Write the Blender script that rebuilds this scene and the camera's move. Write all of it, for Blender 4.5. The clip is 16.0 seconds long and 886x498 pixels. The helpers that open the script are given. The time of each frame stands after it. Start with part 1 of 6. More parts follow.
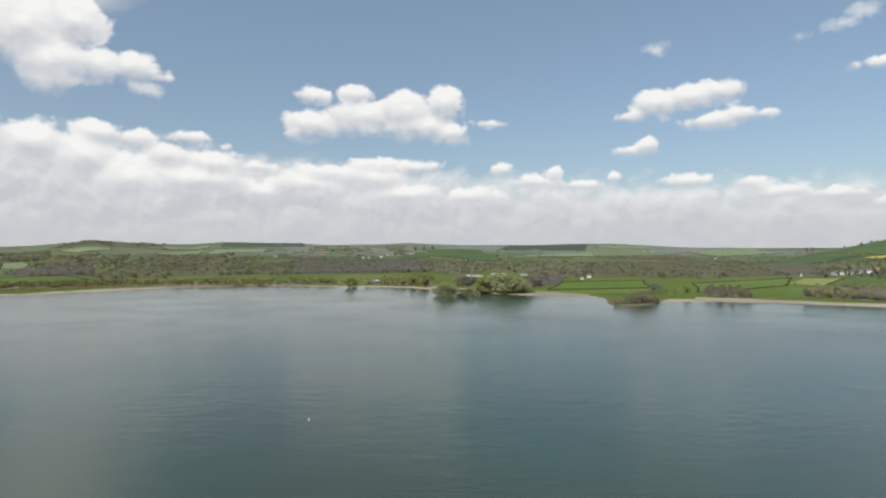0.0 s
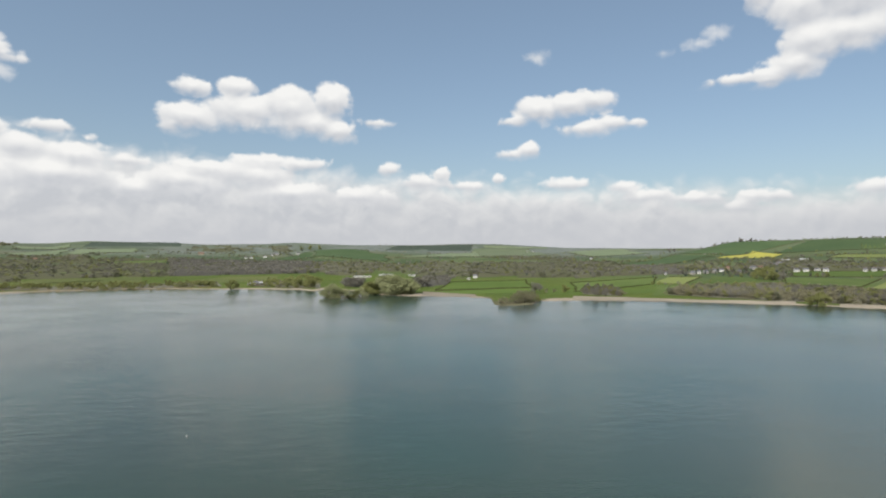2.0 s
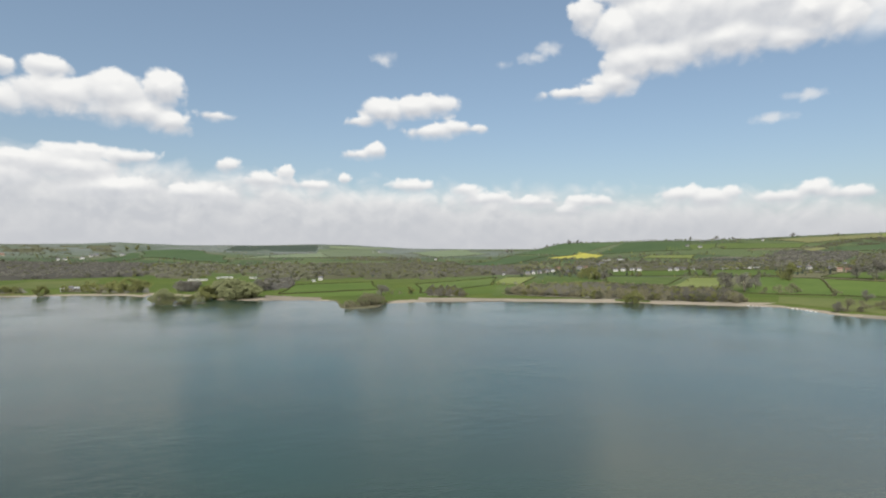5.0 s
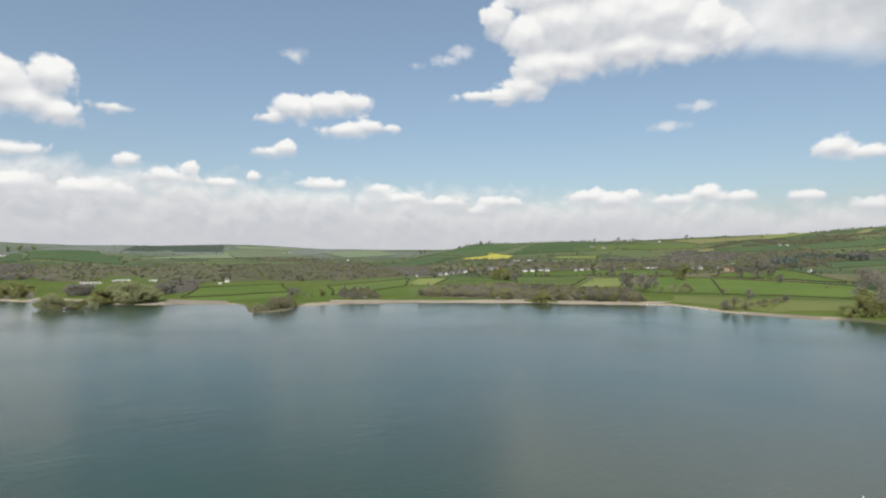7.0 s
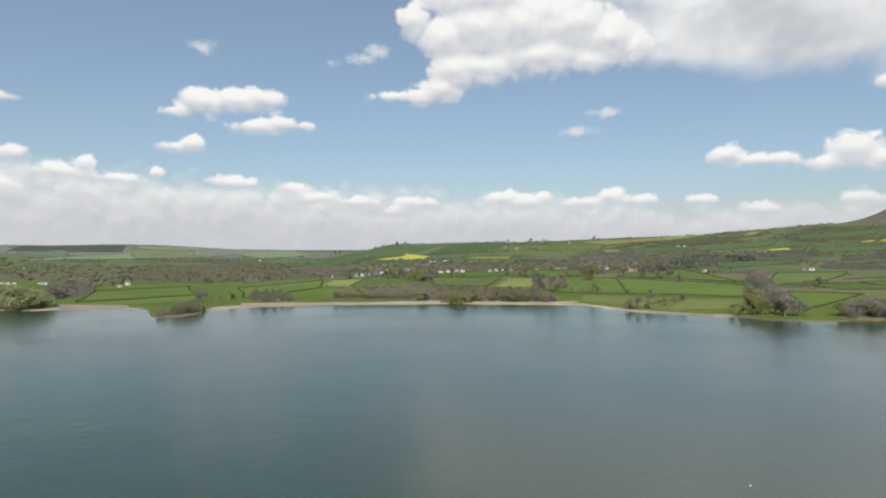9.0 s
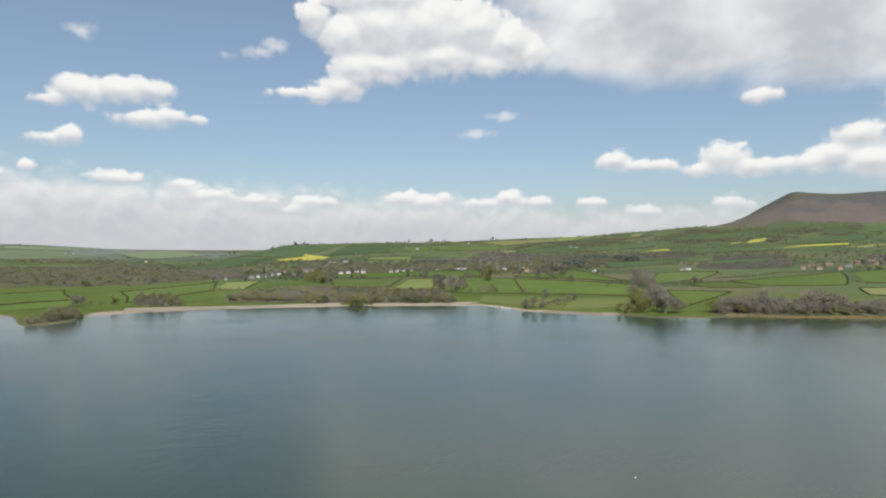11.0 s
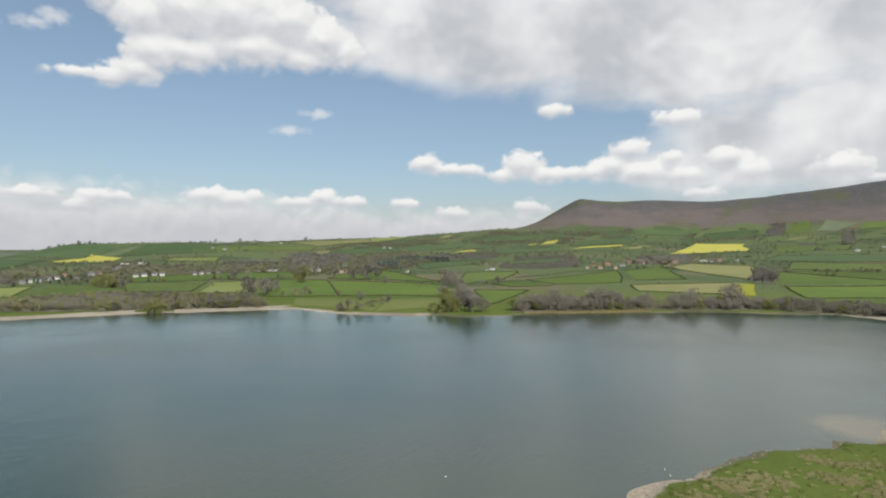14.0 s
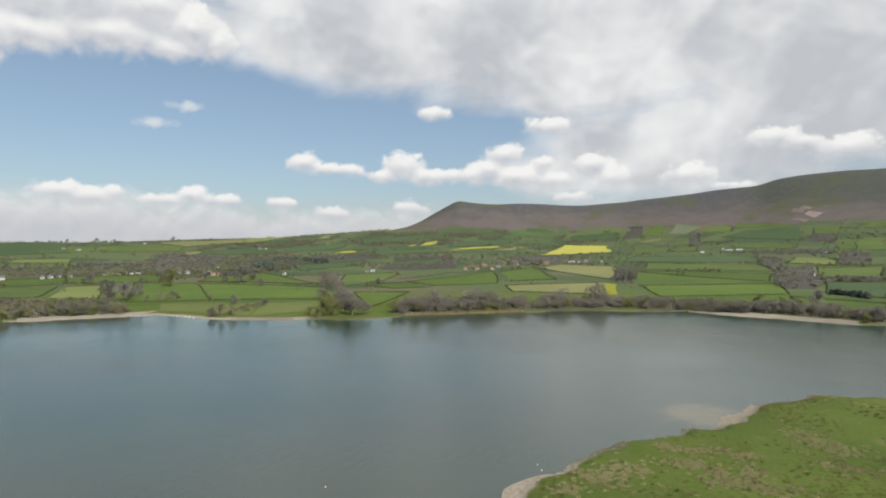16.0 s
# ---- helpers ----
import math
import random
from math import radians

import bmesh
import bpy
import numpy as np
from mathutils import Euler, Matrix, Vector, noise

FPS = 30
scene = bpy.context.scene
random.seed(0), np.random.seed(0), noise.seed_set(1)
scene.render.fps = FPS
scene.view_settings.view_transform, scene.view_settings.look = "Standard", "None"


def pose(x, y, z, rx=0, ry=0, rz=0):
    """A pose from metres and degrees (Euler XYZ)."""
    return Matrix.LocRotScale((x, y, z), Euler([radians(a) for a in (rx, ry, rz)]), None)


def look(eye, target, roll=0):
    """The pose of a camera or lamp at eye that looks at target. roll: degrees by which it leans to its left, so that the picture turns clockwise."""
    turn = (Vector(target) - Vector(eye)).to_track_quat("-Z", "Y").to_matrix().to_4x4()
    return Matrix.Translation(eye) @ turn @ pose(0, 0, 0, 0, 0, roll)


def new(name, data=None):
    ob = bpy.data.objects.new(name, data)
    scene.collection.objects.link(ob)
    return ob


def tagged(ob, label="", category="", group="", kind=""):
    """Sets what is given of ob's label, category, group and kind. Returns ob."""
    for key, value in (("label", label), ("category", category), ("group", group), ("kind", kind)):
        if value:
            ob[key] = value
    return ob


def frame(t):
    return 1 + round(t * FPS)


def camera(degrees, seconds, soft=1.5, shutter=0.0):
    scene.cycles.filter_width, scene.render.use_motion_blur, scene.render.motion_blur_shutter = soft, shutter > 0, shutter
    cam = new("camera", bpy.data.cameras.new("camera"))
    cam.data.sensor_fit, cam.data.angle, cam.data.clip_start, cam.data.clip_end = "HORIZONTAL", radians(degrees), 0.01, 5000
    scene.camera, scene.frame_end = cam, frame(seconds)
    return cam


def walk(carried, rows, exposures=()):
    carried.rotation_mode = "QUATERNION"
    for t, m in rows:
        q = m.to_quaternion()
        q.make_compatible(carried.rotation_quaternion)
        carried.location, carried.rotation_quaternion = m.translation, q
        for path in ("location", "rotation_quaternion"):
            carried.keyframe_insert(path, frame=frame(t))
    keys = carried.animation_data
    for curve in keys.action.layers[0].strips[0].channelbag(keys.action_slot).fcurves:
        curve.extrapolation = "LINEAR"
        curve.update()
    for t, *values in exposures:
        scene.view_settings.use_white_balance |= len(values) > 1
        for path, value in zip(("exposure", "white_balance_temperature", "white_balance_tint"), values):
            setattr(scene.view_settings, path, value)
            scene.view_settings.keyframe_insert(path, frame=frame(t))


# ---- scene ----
cam = camera(71.5, 16.0, soft=2.0)
PATH = [
    (0.0, pose(0.00, 0.00, 50.00, 90.45, 0, 2.32)),
    (0.5, pose(-0.17, 0.17, 50.46, 90.45, 0, -0.13)),
    (1.0, pose(-0.32, 0.33, 50.90, 90.44, 0, -2.77)),
    (1.5, pose(-0.43, 0.49, 51.35, 90.44, 0, -5.34)),
    (2.0, pose(-0.51, 0.63, 51.78, 90.43, 0, -8.08)),
    (2.5, pose(-0.57, 0.77, 52.21, 90.44, 0, -10.60)),
    (3.0, pose(-0.61, 0.90, 52.64, 90.46, 0, -13.11)),
    (3.5, pose(-0.62, 1.03, 53.06, 90.45, 0, -15.41)),
    (4.0, pose(-0.62, 1.14, 53.48, 90.45, 0, -17.83)),
    (6.5, pose(-0.42, 1.62, 55.53, 90.47, 0, -28.41)),
    (7.0, pose(-0.35, 1.70, 55.94, 90.48, 0, -30.39)),
    (7.5, pose(-0.29, 1.77, 56.34, 90.48, 0, -32.28)),
    (8.0, pose(-0.22, 1.84, 56.75, 90.49, 0, -34.24)),
    (8.5, pose(-0.16, 1.90, 57.15, 90.49, 0, -36.13)),
    (9.0, pose(-0.11, 1.95, 57.56, 90.49, 0, -38.18)),
    (11.5, pose(0.00, 2.14, 59.62, 90.50, 0, -50.14)),
    (12.0, pose(-0.03, 2.16, 60.04, 90.50, 0, -53.05)),
    (12.5, pose(-0.07, 2.18, 60.47, 90.51, 0, -55.83)),
    (13.0, pose(-0.15, 2.20, 60.90, 90.49, 0, -58.78)),
    (13.5, pose(-0.25, 2.21, 61.34, 90.49, 0, -61.57)),
    (14.0, pose(-0.38, 2.22, 61.78, 90.49, 0, -64.54)),
    (14.5, pose(-0.54, 2.22, 62.23, 90.51, 0, -67.31)),
    (15.0, pose(-0.73, 2.22, 62.69, 90.51, 0, -70.19)),
    (15.5, pose(-0.97, 2.22, 63.15, 90.53, 0, -72.87)),
    (16.0, pose(-1.24, 2.21, 63.62, 90.55, 0, -75.67)),
]
walk(cam, PATH, exposures=((0, 0.35), (4, 0.37), (9, 0.38), (12.5, 0.34), (16, 0.32)))

# ---- sky: blue air, drifting cumulus, a grey cloud bank over the horizon ----
SUN_AZIMUTH, SUN_HEIGHT = 222.0, 46.0
world = bpy.data.worlds.new("sky")
scene.world = world
world.use_nodes = True


class Nodes:
    """Short hand for a node tree."""

    def __init__(self, tree):
        self.tree = tree

    def put(self, kind, *inputs, **settings):
        n = self.tree.nodes.new(kind)
        for key, value in settings.items():
            if key == "op":
                n.operation = value
            elif key == "clamp":
                n.use_clamp = value
            elif key == "mode":
                n.blend_type = value
            elif key == "data":
                n.data_type = value
        for i, value in enumerate(inputs):
            if value is None:
                continue
            if isinstance(value, bpy.types.NodeSocket):
                self.tree.links.new(value, n.inputs[i])
            else:
                n.inputs[i].default_value = value
        return n

    def math(self, op, a, b=None, c=None, clamp=False):
        return self.put("ShaderNodeMath", a, b, c, op=op, clamp=clamp).outputs[0]

    def noise(self, vector, scale, detail=4.0, rough=0.55, distort=0.0):
        n = self.tree.nodes.new("ShaderNodeTexNoise")
        self.tree.links.new(vector, n.inputs["Vector"])
        n.inputs["Scale"].default_value, n.inputs["Detail"].default_value = scale, detail
        n.inputs["Roughness"].default_value, n.inputs["Distortion"].default_value = rough, distort
        return n.outputs["Fac"]

    def ramp(self, value, lo, hi, a=0.0, b=1.0, smooth=True):
        n = self.tree.nodes.new("ShaderNodeMapRange")
        n.interpolation_type = "SMOOTHSTEP" if smooth else "LINEAR"
        self.tree.links.new(value, n.inputs[0])
        for i, v in enumerate((lo, hi, a, b)):
            n.inputs[i + 1].default_value = v
        return n.outputs[0]

    def mix(self, fac, a, b, mode="MIX"):
        n = self.tree.nodes.new("ShaderNodeMix")
        n.data_type, n.blend_type = "RGBA", mode
        for i, v in ((0, fac), (6, a), (7, b)):
            if isinstance(v, bpy.types.NodeSocket):
                self.tree.links.new(v, n.inputs[i])
            elif i == 0:
                n.inputs[i].default_value = v
            else:
                n.inputs[i].default_value = (*v, 1) if len(v) == 3 else v
        return n.outputs[2]


# clouds as rounded heads: (azimuth, height, half width, half height) in degrees
WEST_CLOUD = [
    (-32.5, 17.9, 1.23, 1.76), (-31.6, 15.1, 1.62, 1.3), (-29.0, 15.1, 2.09, 1.09), (-27.5, 14.6, 1.18, 0.34), (-35.1, 14.6, 2.3, 1.95), (-36.7, 17.1, 3.0, 2.7), (-33.2, 17.9, 2.2, 2.0), (-34.7, 15.0, 3.0, 1.7),
]
WEST_HEADS = [
    (-31.6, 9.7, 2.15, 1.18), (-29.0, 9.5, 1.52, 0.87), (-32.6, 7.7, 2.45, 2.11), (-26.3, 8.2, 2.01, 1.08), (-22.9, 7.8, 2.56, 1.21),
    (-19.4, 7.6, 2.26, 0.48), (-24.2, 6.3, 4.6, 1.39), (-29.4, 6.2, 3.4, 1.98), (-24.8, 9.9, 1.57, 0.63), (-21.9, 9.3, 0.65, 0.33),
    (-36.0, 8.5, 2.24, 1.81),
]
LONG_CLOUD = [
    (-14.1, 14.1, 1.45, 0.76), (-10.4, 14.3, 1.6, 0.87), (-14.3, 11.6, 2.41, 1.35), (-9.9, 12.4, 3.01, 1.47), (-5.8, 13.0, 2.57, 1.73),
    (-2.2, 13.6, 1.67, 1.59), (-4.8, 11.6, 3.62, 1.1), (-1.6, 11.0, 1.67, 0.91), (-15.7, 10.7, 1.18, 0.58), (1.8, 11.9, 1.16, 0.45),
]
TWIN_CLOUD = [
    (17.0, 13.0, 2.23, 1.17), (19.5, 13.3, 2.42, 1.15), (22.1, 13.5, 1.78, 0.94), (15.0, 12.0, 1.26, 0.39), (21.1, 11.2, 2.13, 0.72),
    (23.5, 11.5, 1.94, 0.62), (25.5, 11.5, 0.81, 0.33), (14.5, 9.1, 1.26, 0.5), (16.0, 9.4, 1.0, 0.7),
]
VALLEY_HEADS = [
    (-8.3, 8.1, 2.53, 0.66), (-4.8, 7.9, 2.58, 0.67), (-13.3, 7.3, 3.4, 0.8), (-8.9, 6.9, 4.03, 1.27), (-14.8, 6.2, 3.82, 1.24),
    (-18.5, 5.4, 1.83, 0.88), (-5.8, 5.4, 3.6, 1.03), (0.5, 5.2, 2.62, 0.89), (3.1, 7.7, 0.95, 0.62), (6.2, 6.5, 2.52, 0.73),
    (7.8, 7.3, 0.94, 0.62), (10.4, 6.2, 2.07, 0.52), (13.2, 6.8, 0.51, 0.41), (19.4, 6.2, 1.93, 0.6), (24.6, 5.9, 1.27, 0.58),
    (26.4, 5.0, 2.43, 0.67), (30.2, 4.7, 2.49, 0.56), (35.2, 4.9, 1.13, 0.44), (36.1, 4.5, 1.84, 0.39), (34.2, 3.9, 1.53, 0.54),
]
VILLAGE_CLOUD = [
    (35.6, 20.7, 1.58, 1.48), (38.5, 19.3, 2.63, 2.12), (41.7, 20.2, 3.67, 3.02), (45.8, 20.3, 4.14, 3.0), (49.9, 20.1, 3.54, 2.51),
    (53.4, 18.8, 2.7, 1.92), (55.4, 17.8, 1.54, 1.19), (47.4, 17.7, 5.13, 1.7), (41.7, 16.8, 3.93, 1.45), (38.2, 15.0, 2.21, 1.08),
    (35.9, 13.7, 1.16, 0.45), (33.8, 14.3, 2.51, 0.44), (51.9, 17.0, 3.23, 0.94), (42.0, 22.6, 6.0, 2.2), (39.2, 16.6, 2.6, 1.8), (36.4, 14.3, 2.2, 0.7),
]
EAST_HEADS = [
    (34.8, 4.7, 1.15, 0.68), (36.4, 4.7, 1.58, 0.52), (34.6, 3.8, 1.57, 0.42), (43.7, 5.1, 1.82, 0.73), (45.8, 4.7, 2.07, 0.83),
    (47.4, 5.2, 0.77, 0.52), (51.4, 4.6, 1.89, 0.61), (53.4, 5.1, 1.22, 0.71), (55.8, 4.7, 1.91, 0.6), (61.1, 4.6, 1.43, 0.48),
    (65.6, 3.6, 1.45, 0.56), (62.9, 8.3, 1.43, 0.84), (66.5, 7.7, 1.84, 0.59), (64.6, 7.7, 1.69, 0.42),
]
RIDGE_CLOUD = [
    (65.5, 3.8, 1.43, 0.52), (72.3, 4.3, 1.6, 0.7), (74.9, 12.9, 1.41, 0.66), (72.0, 8.1, 1.94, 1.19), (70.1, 7.2, 1.88, 0.65),
    (76.1, 7.3, 1.95, 0.63), (74.2, 7.2, 2.13, 0.79), (78.6, 7.3, 1.79, 0.86), (81.2, 9.1, 1.81, 1.02), (79.9, 7.8, 1.97, 0.94),
    (82.5, 7.1, 2.52, 1.11), (84.9, 8.3, 1.04, 0.86), (85.4, 11.6, 1.99, 0.88), (86.1, 6.8, 1.96, 0.9), (89.2, 8.1, 1.54, 1.12),
    (91.0, 6.9, 1.41, 1.19), (87.3, 5.2, 1.53, 0.53), (97.3, 6.9, 2.1, 1.0), (103.6, 9.6, 2.0, 0.9), (109.0, 8.4, 2.6, 1.0),
    (106.0, 9.0, 2.0, 0.6), (100.5, 5.8, 1.6, 0.5),
]
# the grey sheet that goes on outside the view
BANKS = [(170.0, 6.0, 50.0, 9.0), (-110.0, 4.0, 60.0, 9.0), (-70.0, 24.0, 20.0, 8.0), (-170.0, 30.0, 40.0, 10.0)]
# thin high sheet over the ridge, soft all over; unseen upper parts added to brighten the lake
SHEETS = [(86.0, 33.0, 40.0, 12.0), (79.0, 20.0, 20.0, 5.5), (92.0, 21.0, 34.0, 7.0), (72.0, 23.0, 18.0, 5.0), (90.0, 15.5, 16.0, 4.0), (112.0, 14.0, 18.0, 8.0), (99.0, 10.0, 15.0, 5.0), (95.0, 7.5, 12.0, 4.0), (74.0, 28.0, 20.0, 6.0), (65.0, 18.6, 13.0, 3.0), (140.0, 22.0, 40.0, 16.0), (-44.0, 24.0, 14.0, 8.0)]
# small torn shreds
SHREDS = [(30.6, 17.5, 0.93, 0.43), (32.1, 18.2, 1.04, 0.47), (27.8, 17.1, 0.71, 0.38), (16.9, 17.5, 0.92, 0.49), (50.2, 11.0, 1.51, 0.4), (52.7, 12.6, 1.48, 0.34), (-28.0, 13.6, 1.2, 0.5)]


w = Nodes(world.node_tree)
world.node_tree.nodes.clear()
ray_dir = w.put("ShaderNodeTexCoord").outputs["Generated"]
sep = w.put("ShaderNodeSeparateXYZ", ray_dir)
azimuth = w.math("DEGREES", w.math("ARCTAN2", sep.outputs[0], sep.outputs[1]))
height = w.math("DEGREES", w.math("ARCSINE", sep.outputs[2]))


def shifted(side, rise):
    """The place in the sky, in degrees, that lies side degrees round and rise degrees higher."""
    return w.put("ShaderNodeCombineXYZ", w.math("ADD", azimuth, side), w.math("ADD", height, rise)).outputs[0]


def billows(at, size, detail=2.0, seed=0.0):
    """Rounded heaps, about 0 in the creases and 1 on the crests."""
    at = w.put("ShaderNodeVectorMath", at, (1.0, 1.25, 1.0), (seed, seed * 0.7, 0), op="MULTIPLY_ADD").outputs[0]
    sway = w.tree.nodes.new("ShaderNodeTexNoise")
    w.tree.links.new(at, sway.inputs["Vector"])
    sway.inputs["Scale"].default_value, sway.inputs["Detail"].default_value = 0.9 / size, 3.0
    push = w.put("ShaderNodeVectorMath", sway.outputs["Color"], (size * 1.3, size * 1.3, 0), (-size * 0.65, -size * 0.65, 0), op="MULTIPLY_ADD").outputs[0]
    n = w.tree.nodes.new("ShaderNodeTexVoronoi")
    n.voronoi_dimensions, n.feature, n.normalize = "2D", "SMOOTH_F1", True
    w.tree.links.new(w.put("ShaderNodeVectorMath", at, push, op="ADD").outputs[0], n.inputs["Vector"])
    n.inputs["Scale"].default_value, n.inputs["Detail"].default_value = 1.0 / size, detail
    n.inputs["Roughness"].default_value, n.inputs["Lacunarity"].default_value, n.inputs["Smoothness"].default_value = 0.5, 2.3, 0.45
    return w.math("SUBTRACT", 1.0, w.math("MULTIPLY", n.outputs["Distance"], 1.6))


def inside(shapes, at, grow, blend=0.15):
    """How far inside the nearest cloud: 0 is its rim, and large clouds run deeper."""
    most = None
    for a, h, half_a, half_h in shapes:
        ga, gh = half_a * grow, half_h * grow
        v = w.put("ShaderNodeVectorMath", at, (1 / ga, 1 / gh, 0), (-a / ga, -h / gh, 0), op="MULTIPLY_ADD").outputs[0]
        d = w.put("ShaderNodeVectorMath", v, op="LENGTH").outputs["Value"]
        s_ = half_h ** 0.6
        d = w.math("MULTIPLY_ADD", d, -s_, s_)
        most = d if most is None else w.math("SMOOTH_MAX", most, d, blend)
    return most


here, above = shifted(0.0, 0.0), shifted(-0.35, 0.75)
torn = w.math("MULTIPLY_ADD", w.noise(here, 0.9, 4.0, 0.5, 0.3), 0.7, -0.35)
heap_here, heap_above = billows(here, 2.3, 1.2), billows(above, 2.3, 1.2)
HEADS = WEST_CLOUD + WEST_HEADS + LONG_CLOUD + TWIN_CLOUD + VALLEY_HEADS + VILLAGE_CLOUD + EAST_HEADS + RIDGE_CLOUD


def heads(at, heap):
    """How deep inside a heaped cloud the sky is."""
    return w.math("ADD", w.math("MULTIPLY_ADD", heap, 0.7, -0.36), inside(HEADS, at, 1.12))


smooth_depth, depth_above = heads(here, heap_here), heads(above, heap_above)
depth = w.math("ADD", smooth_depth, torn)
# tops are bright and crisp; undersides are grey and melt into the air
slope = w.math("SUBTRACT", inside(HEADS, shifted(0.0, 0.45), 1.12, 0.3), inside(HEADS, shifted(0.0, -0.45), 1.12, 0.3))
under = w.ramp(slope, -0.05, 0.7)
crisp, melting = w.ramp(depth, -0.12, 0.3), w.ramp(depth, -0.2, 0.85)
cover = w.math("ADD", w.math("MULTIPLY", crisp, w.math("SUBTRACT", 1.0, under)), w.math("MULTIPLY", melting, under))
relief = w.math("SUBTRACT", heap_above, heap_here)
shade = w.math("ADD", w.ramp(slope, -0.75, 0.6, -0.05, 0.85), w.math("MULTIPLY", relief, 0.4), clamp=True)
cloud_colour = w.mix(shade, (7.25, 7.2, 7.05), (4.5, 4.65, 4.95))
# the hazy bank along the horizon: high in the west, low towards the ridge, its upper rim soft and heaped
rim = w.math("ADD", w.ramp(azimuth, -45.0, 5.0, 10.2, 6.6, False), w.ramp(azimuth, 5.0, 70.0, 0.0, -3.0, False))
bank_heap, bank_heap_above = billows(here, 3.2, 1.6, 11.0), billows(above, 3.2, 1.6, 11.0)
bank_depth = w.math("ADD", w.math("SUBTRACT", rim, height), w.math("MULTIPLY_ADD", bank_heap, 2.4, -1.4))
bank = w.ramp(bank_depth, -1.3, 1.7, 0.0, 0.96)
bank_shade = w.math("ADD", w.math("MULTIPLY", w.math("SUBTRACT", bank_heap_above, bank_heap), 1.05), w.ramp(bank_depth, 0.0, 3.2, 0.15, 0.75), clamp=True)
bank_colour = w.mix(bank_shade, (6.7, 6.65, 6.55), (4.45, 4.58, 4.85))
outer = w.ramp(w.math("ADD", torn, inside(BANKS, here, 1.08)), -0.1, 0.26)
bank = w.math("MAXIMUM", bank, outer)
wisps = w.noise(w.put("ShaderNodeVectorMath", ray_dir, (1, 1, 2.2), op="MULTIPLY").outputs[0], 5.5, 4.0, 0.5, 0.3)
inside_sheet = w.math("MULTIPLY", inside(SHEETS, here, 1.05), 0.4)
veil_depth = w.math("SUBTRACT", w.math("ADD", w.math("MULTIPLY", wisps, 1.6), 0.2), w.math("SUBTRACT", 1.0, inside_sheet))
veil = w.ramp(veil_depth, -0.25, 0.4, 0.0, 0.95)
veil_heap = w.math("SUBTRACT", billows(above, 6.0, 1.5, 5.0), billows(here, 6.0, 1.5, 5.0))
veil_shade = w.math("ADD", w.ramp(w.noise(ray_dir, 7.0, 3.0, 0.5, 0.3), 0.3, 0.7), w.math("MULTIPLY", veil_heap, 0.6), clamp=True)
veil_colour = w.mix(veil_shade, (6.8, 6.8, 6.75), (4.35, 4.48, 4.7))
# the sheet's unseen part overhead is made brighter, to light lake and land
veil_colour = w.mix(w.ramp(height, 20.0, 32.0), veil_colour, (10.5, 10.5, 10.5))
air = w.tree.nodes.new("ShaderNodeTexSky")
air.sky_type, air.sun_disc = "NISHITA", False
air.sun_elevation, air.sun_rotation = radians(SUN_HEIGHT), radians(SUN_AZIMUTH)
air.air_density, air.dust_density, air.ozone_density = 1.0, 1.6, 1.5
sky_colour = w.mix(veil, w.mix(0.27, air.outputs[0], (2.45, 3.15, 3.4)), veil_colour)
shred_depth = w.math("ADD", w.math("ADD", w.math("MULTIPLY", torn, 1.3), w.math("MULTIPLY_ADD", heap_here, 0.6, -0.4)), inside(SHREDS, here, 1.3))
sky_colour = w.mix(w.ramp(shred_depth, -0.2, 0.6, 0.0, 0.7), sky_colour, (6.2, 6.25, 6.3))
sky_colour = w.mix(bank, sky_colour, bank_colour)
sky_colour = w.mix(w.math("MULTIPLY", cover, 0.98), sky_colour, cloud_colour)
haze = w.ramp(height, 0.6, 6.0, 0.8, 0.0)
sky_colour = w.mix(haze, sky_colour, (4.4, 4.5, 4.75))
back = w.put("ShaderNodeBackground", sky_colour, 0.1)
w.tree.links.new(back.outputs[0], w.put("ShaderNodeOutputWorld").inputs[0])

sun = new("sun", bpy.data.lights.new("sun", "SUN"))
sun.data.energy, sun.data.angle, sun.data.color = 3.5, radians(0.6), (1.0, 0.95, 0.87)
sa, sh = radians(SUN_AZIMUTH), radians(SUN_HEIGHT)
sun.matrix_world = look((math.sin(sa) * math.cos(sh) * 500, math.cos(sa) * math.cos(sh) * 500, math.sin(sh) * 500), (0, 0, 0))


# ---- materials ----
def material(name):
    m = bpy.data.materials.new(name)
    m.use_nodes = True
    n = Nodes(m.node_tree)
    b = m.node_tree.nodes["Principled BSDF"]
    where = n.put("ShaderNodeNewGeometry").outputs["Position"]
    return m, n, b, where


def link(n, socket, b, name):
    n.tree.links.new(socket, b.inputs[name])


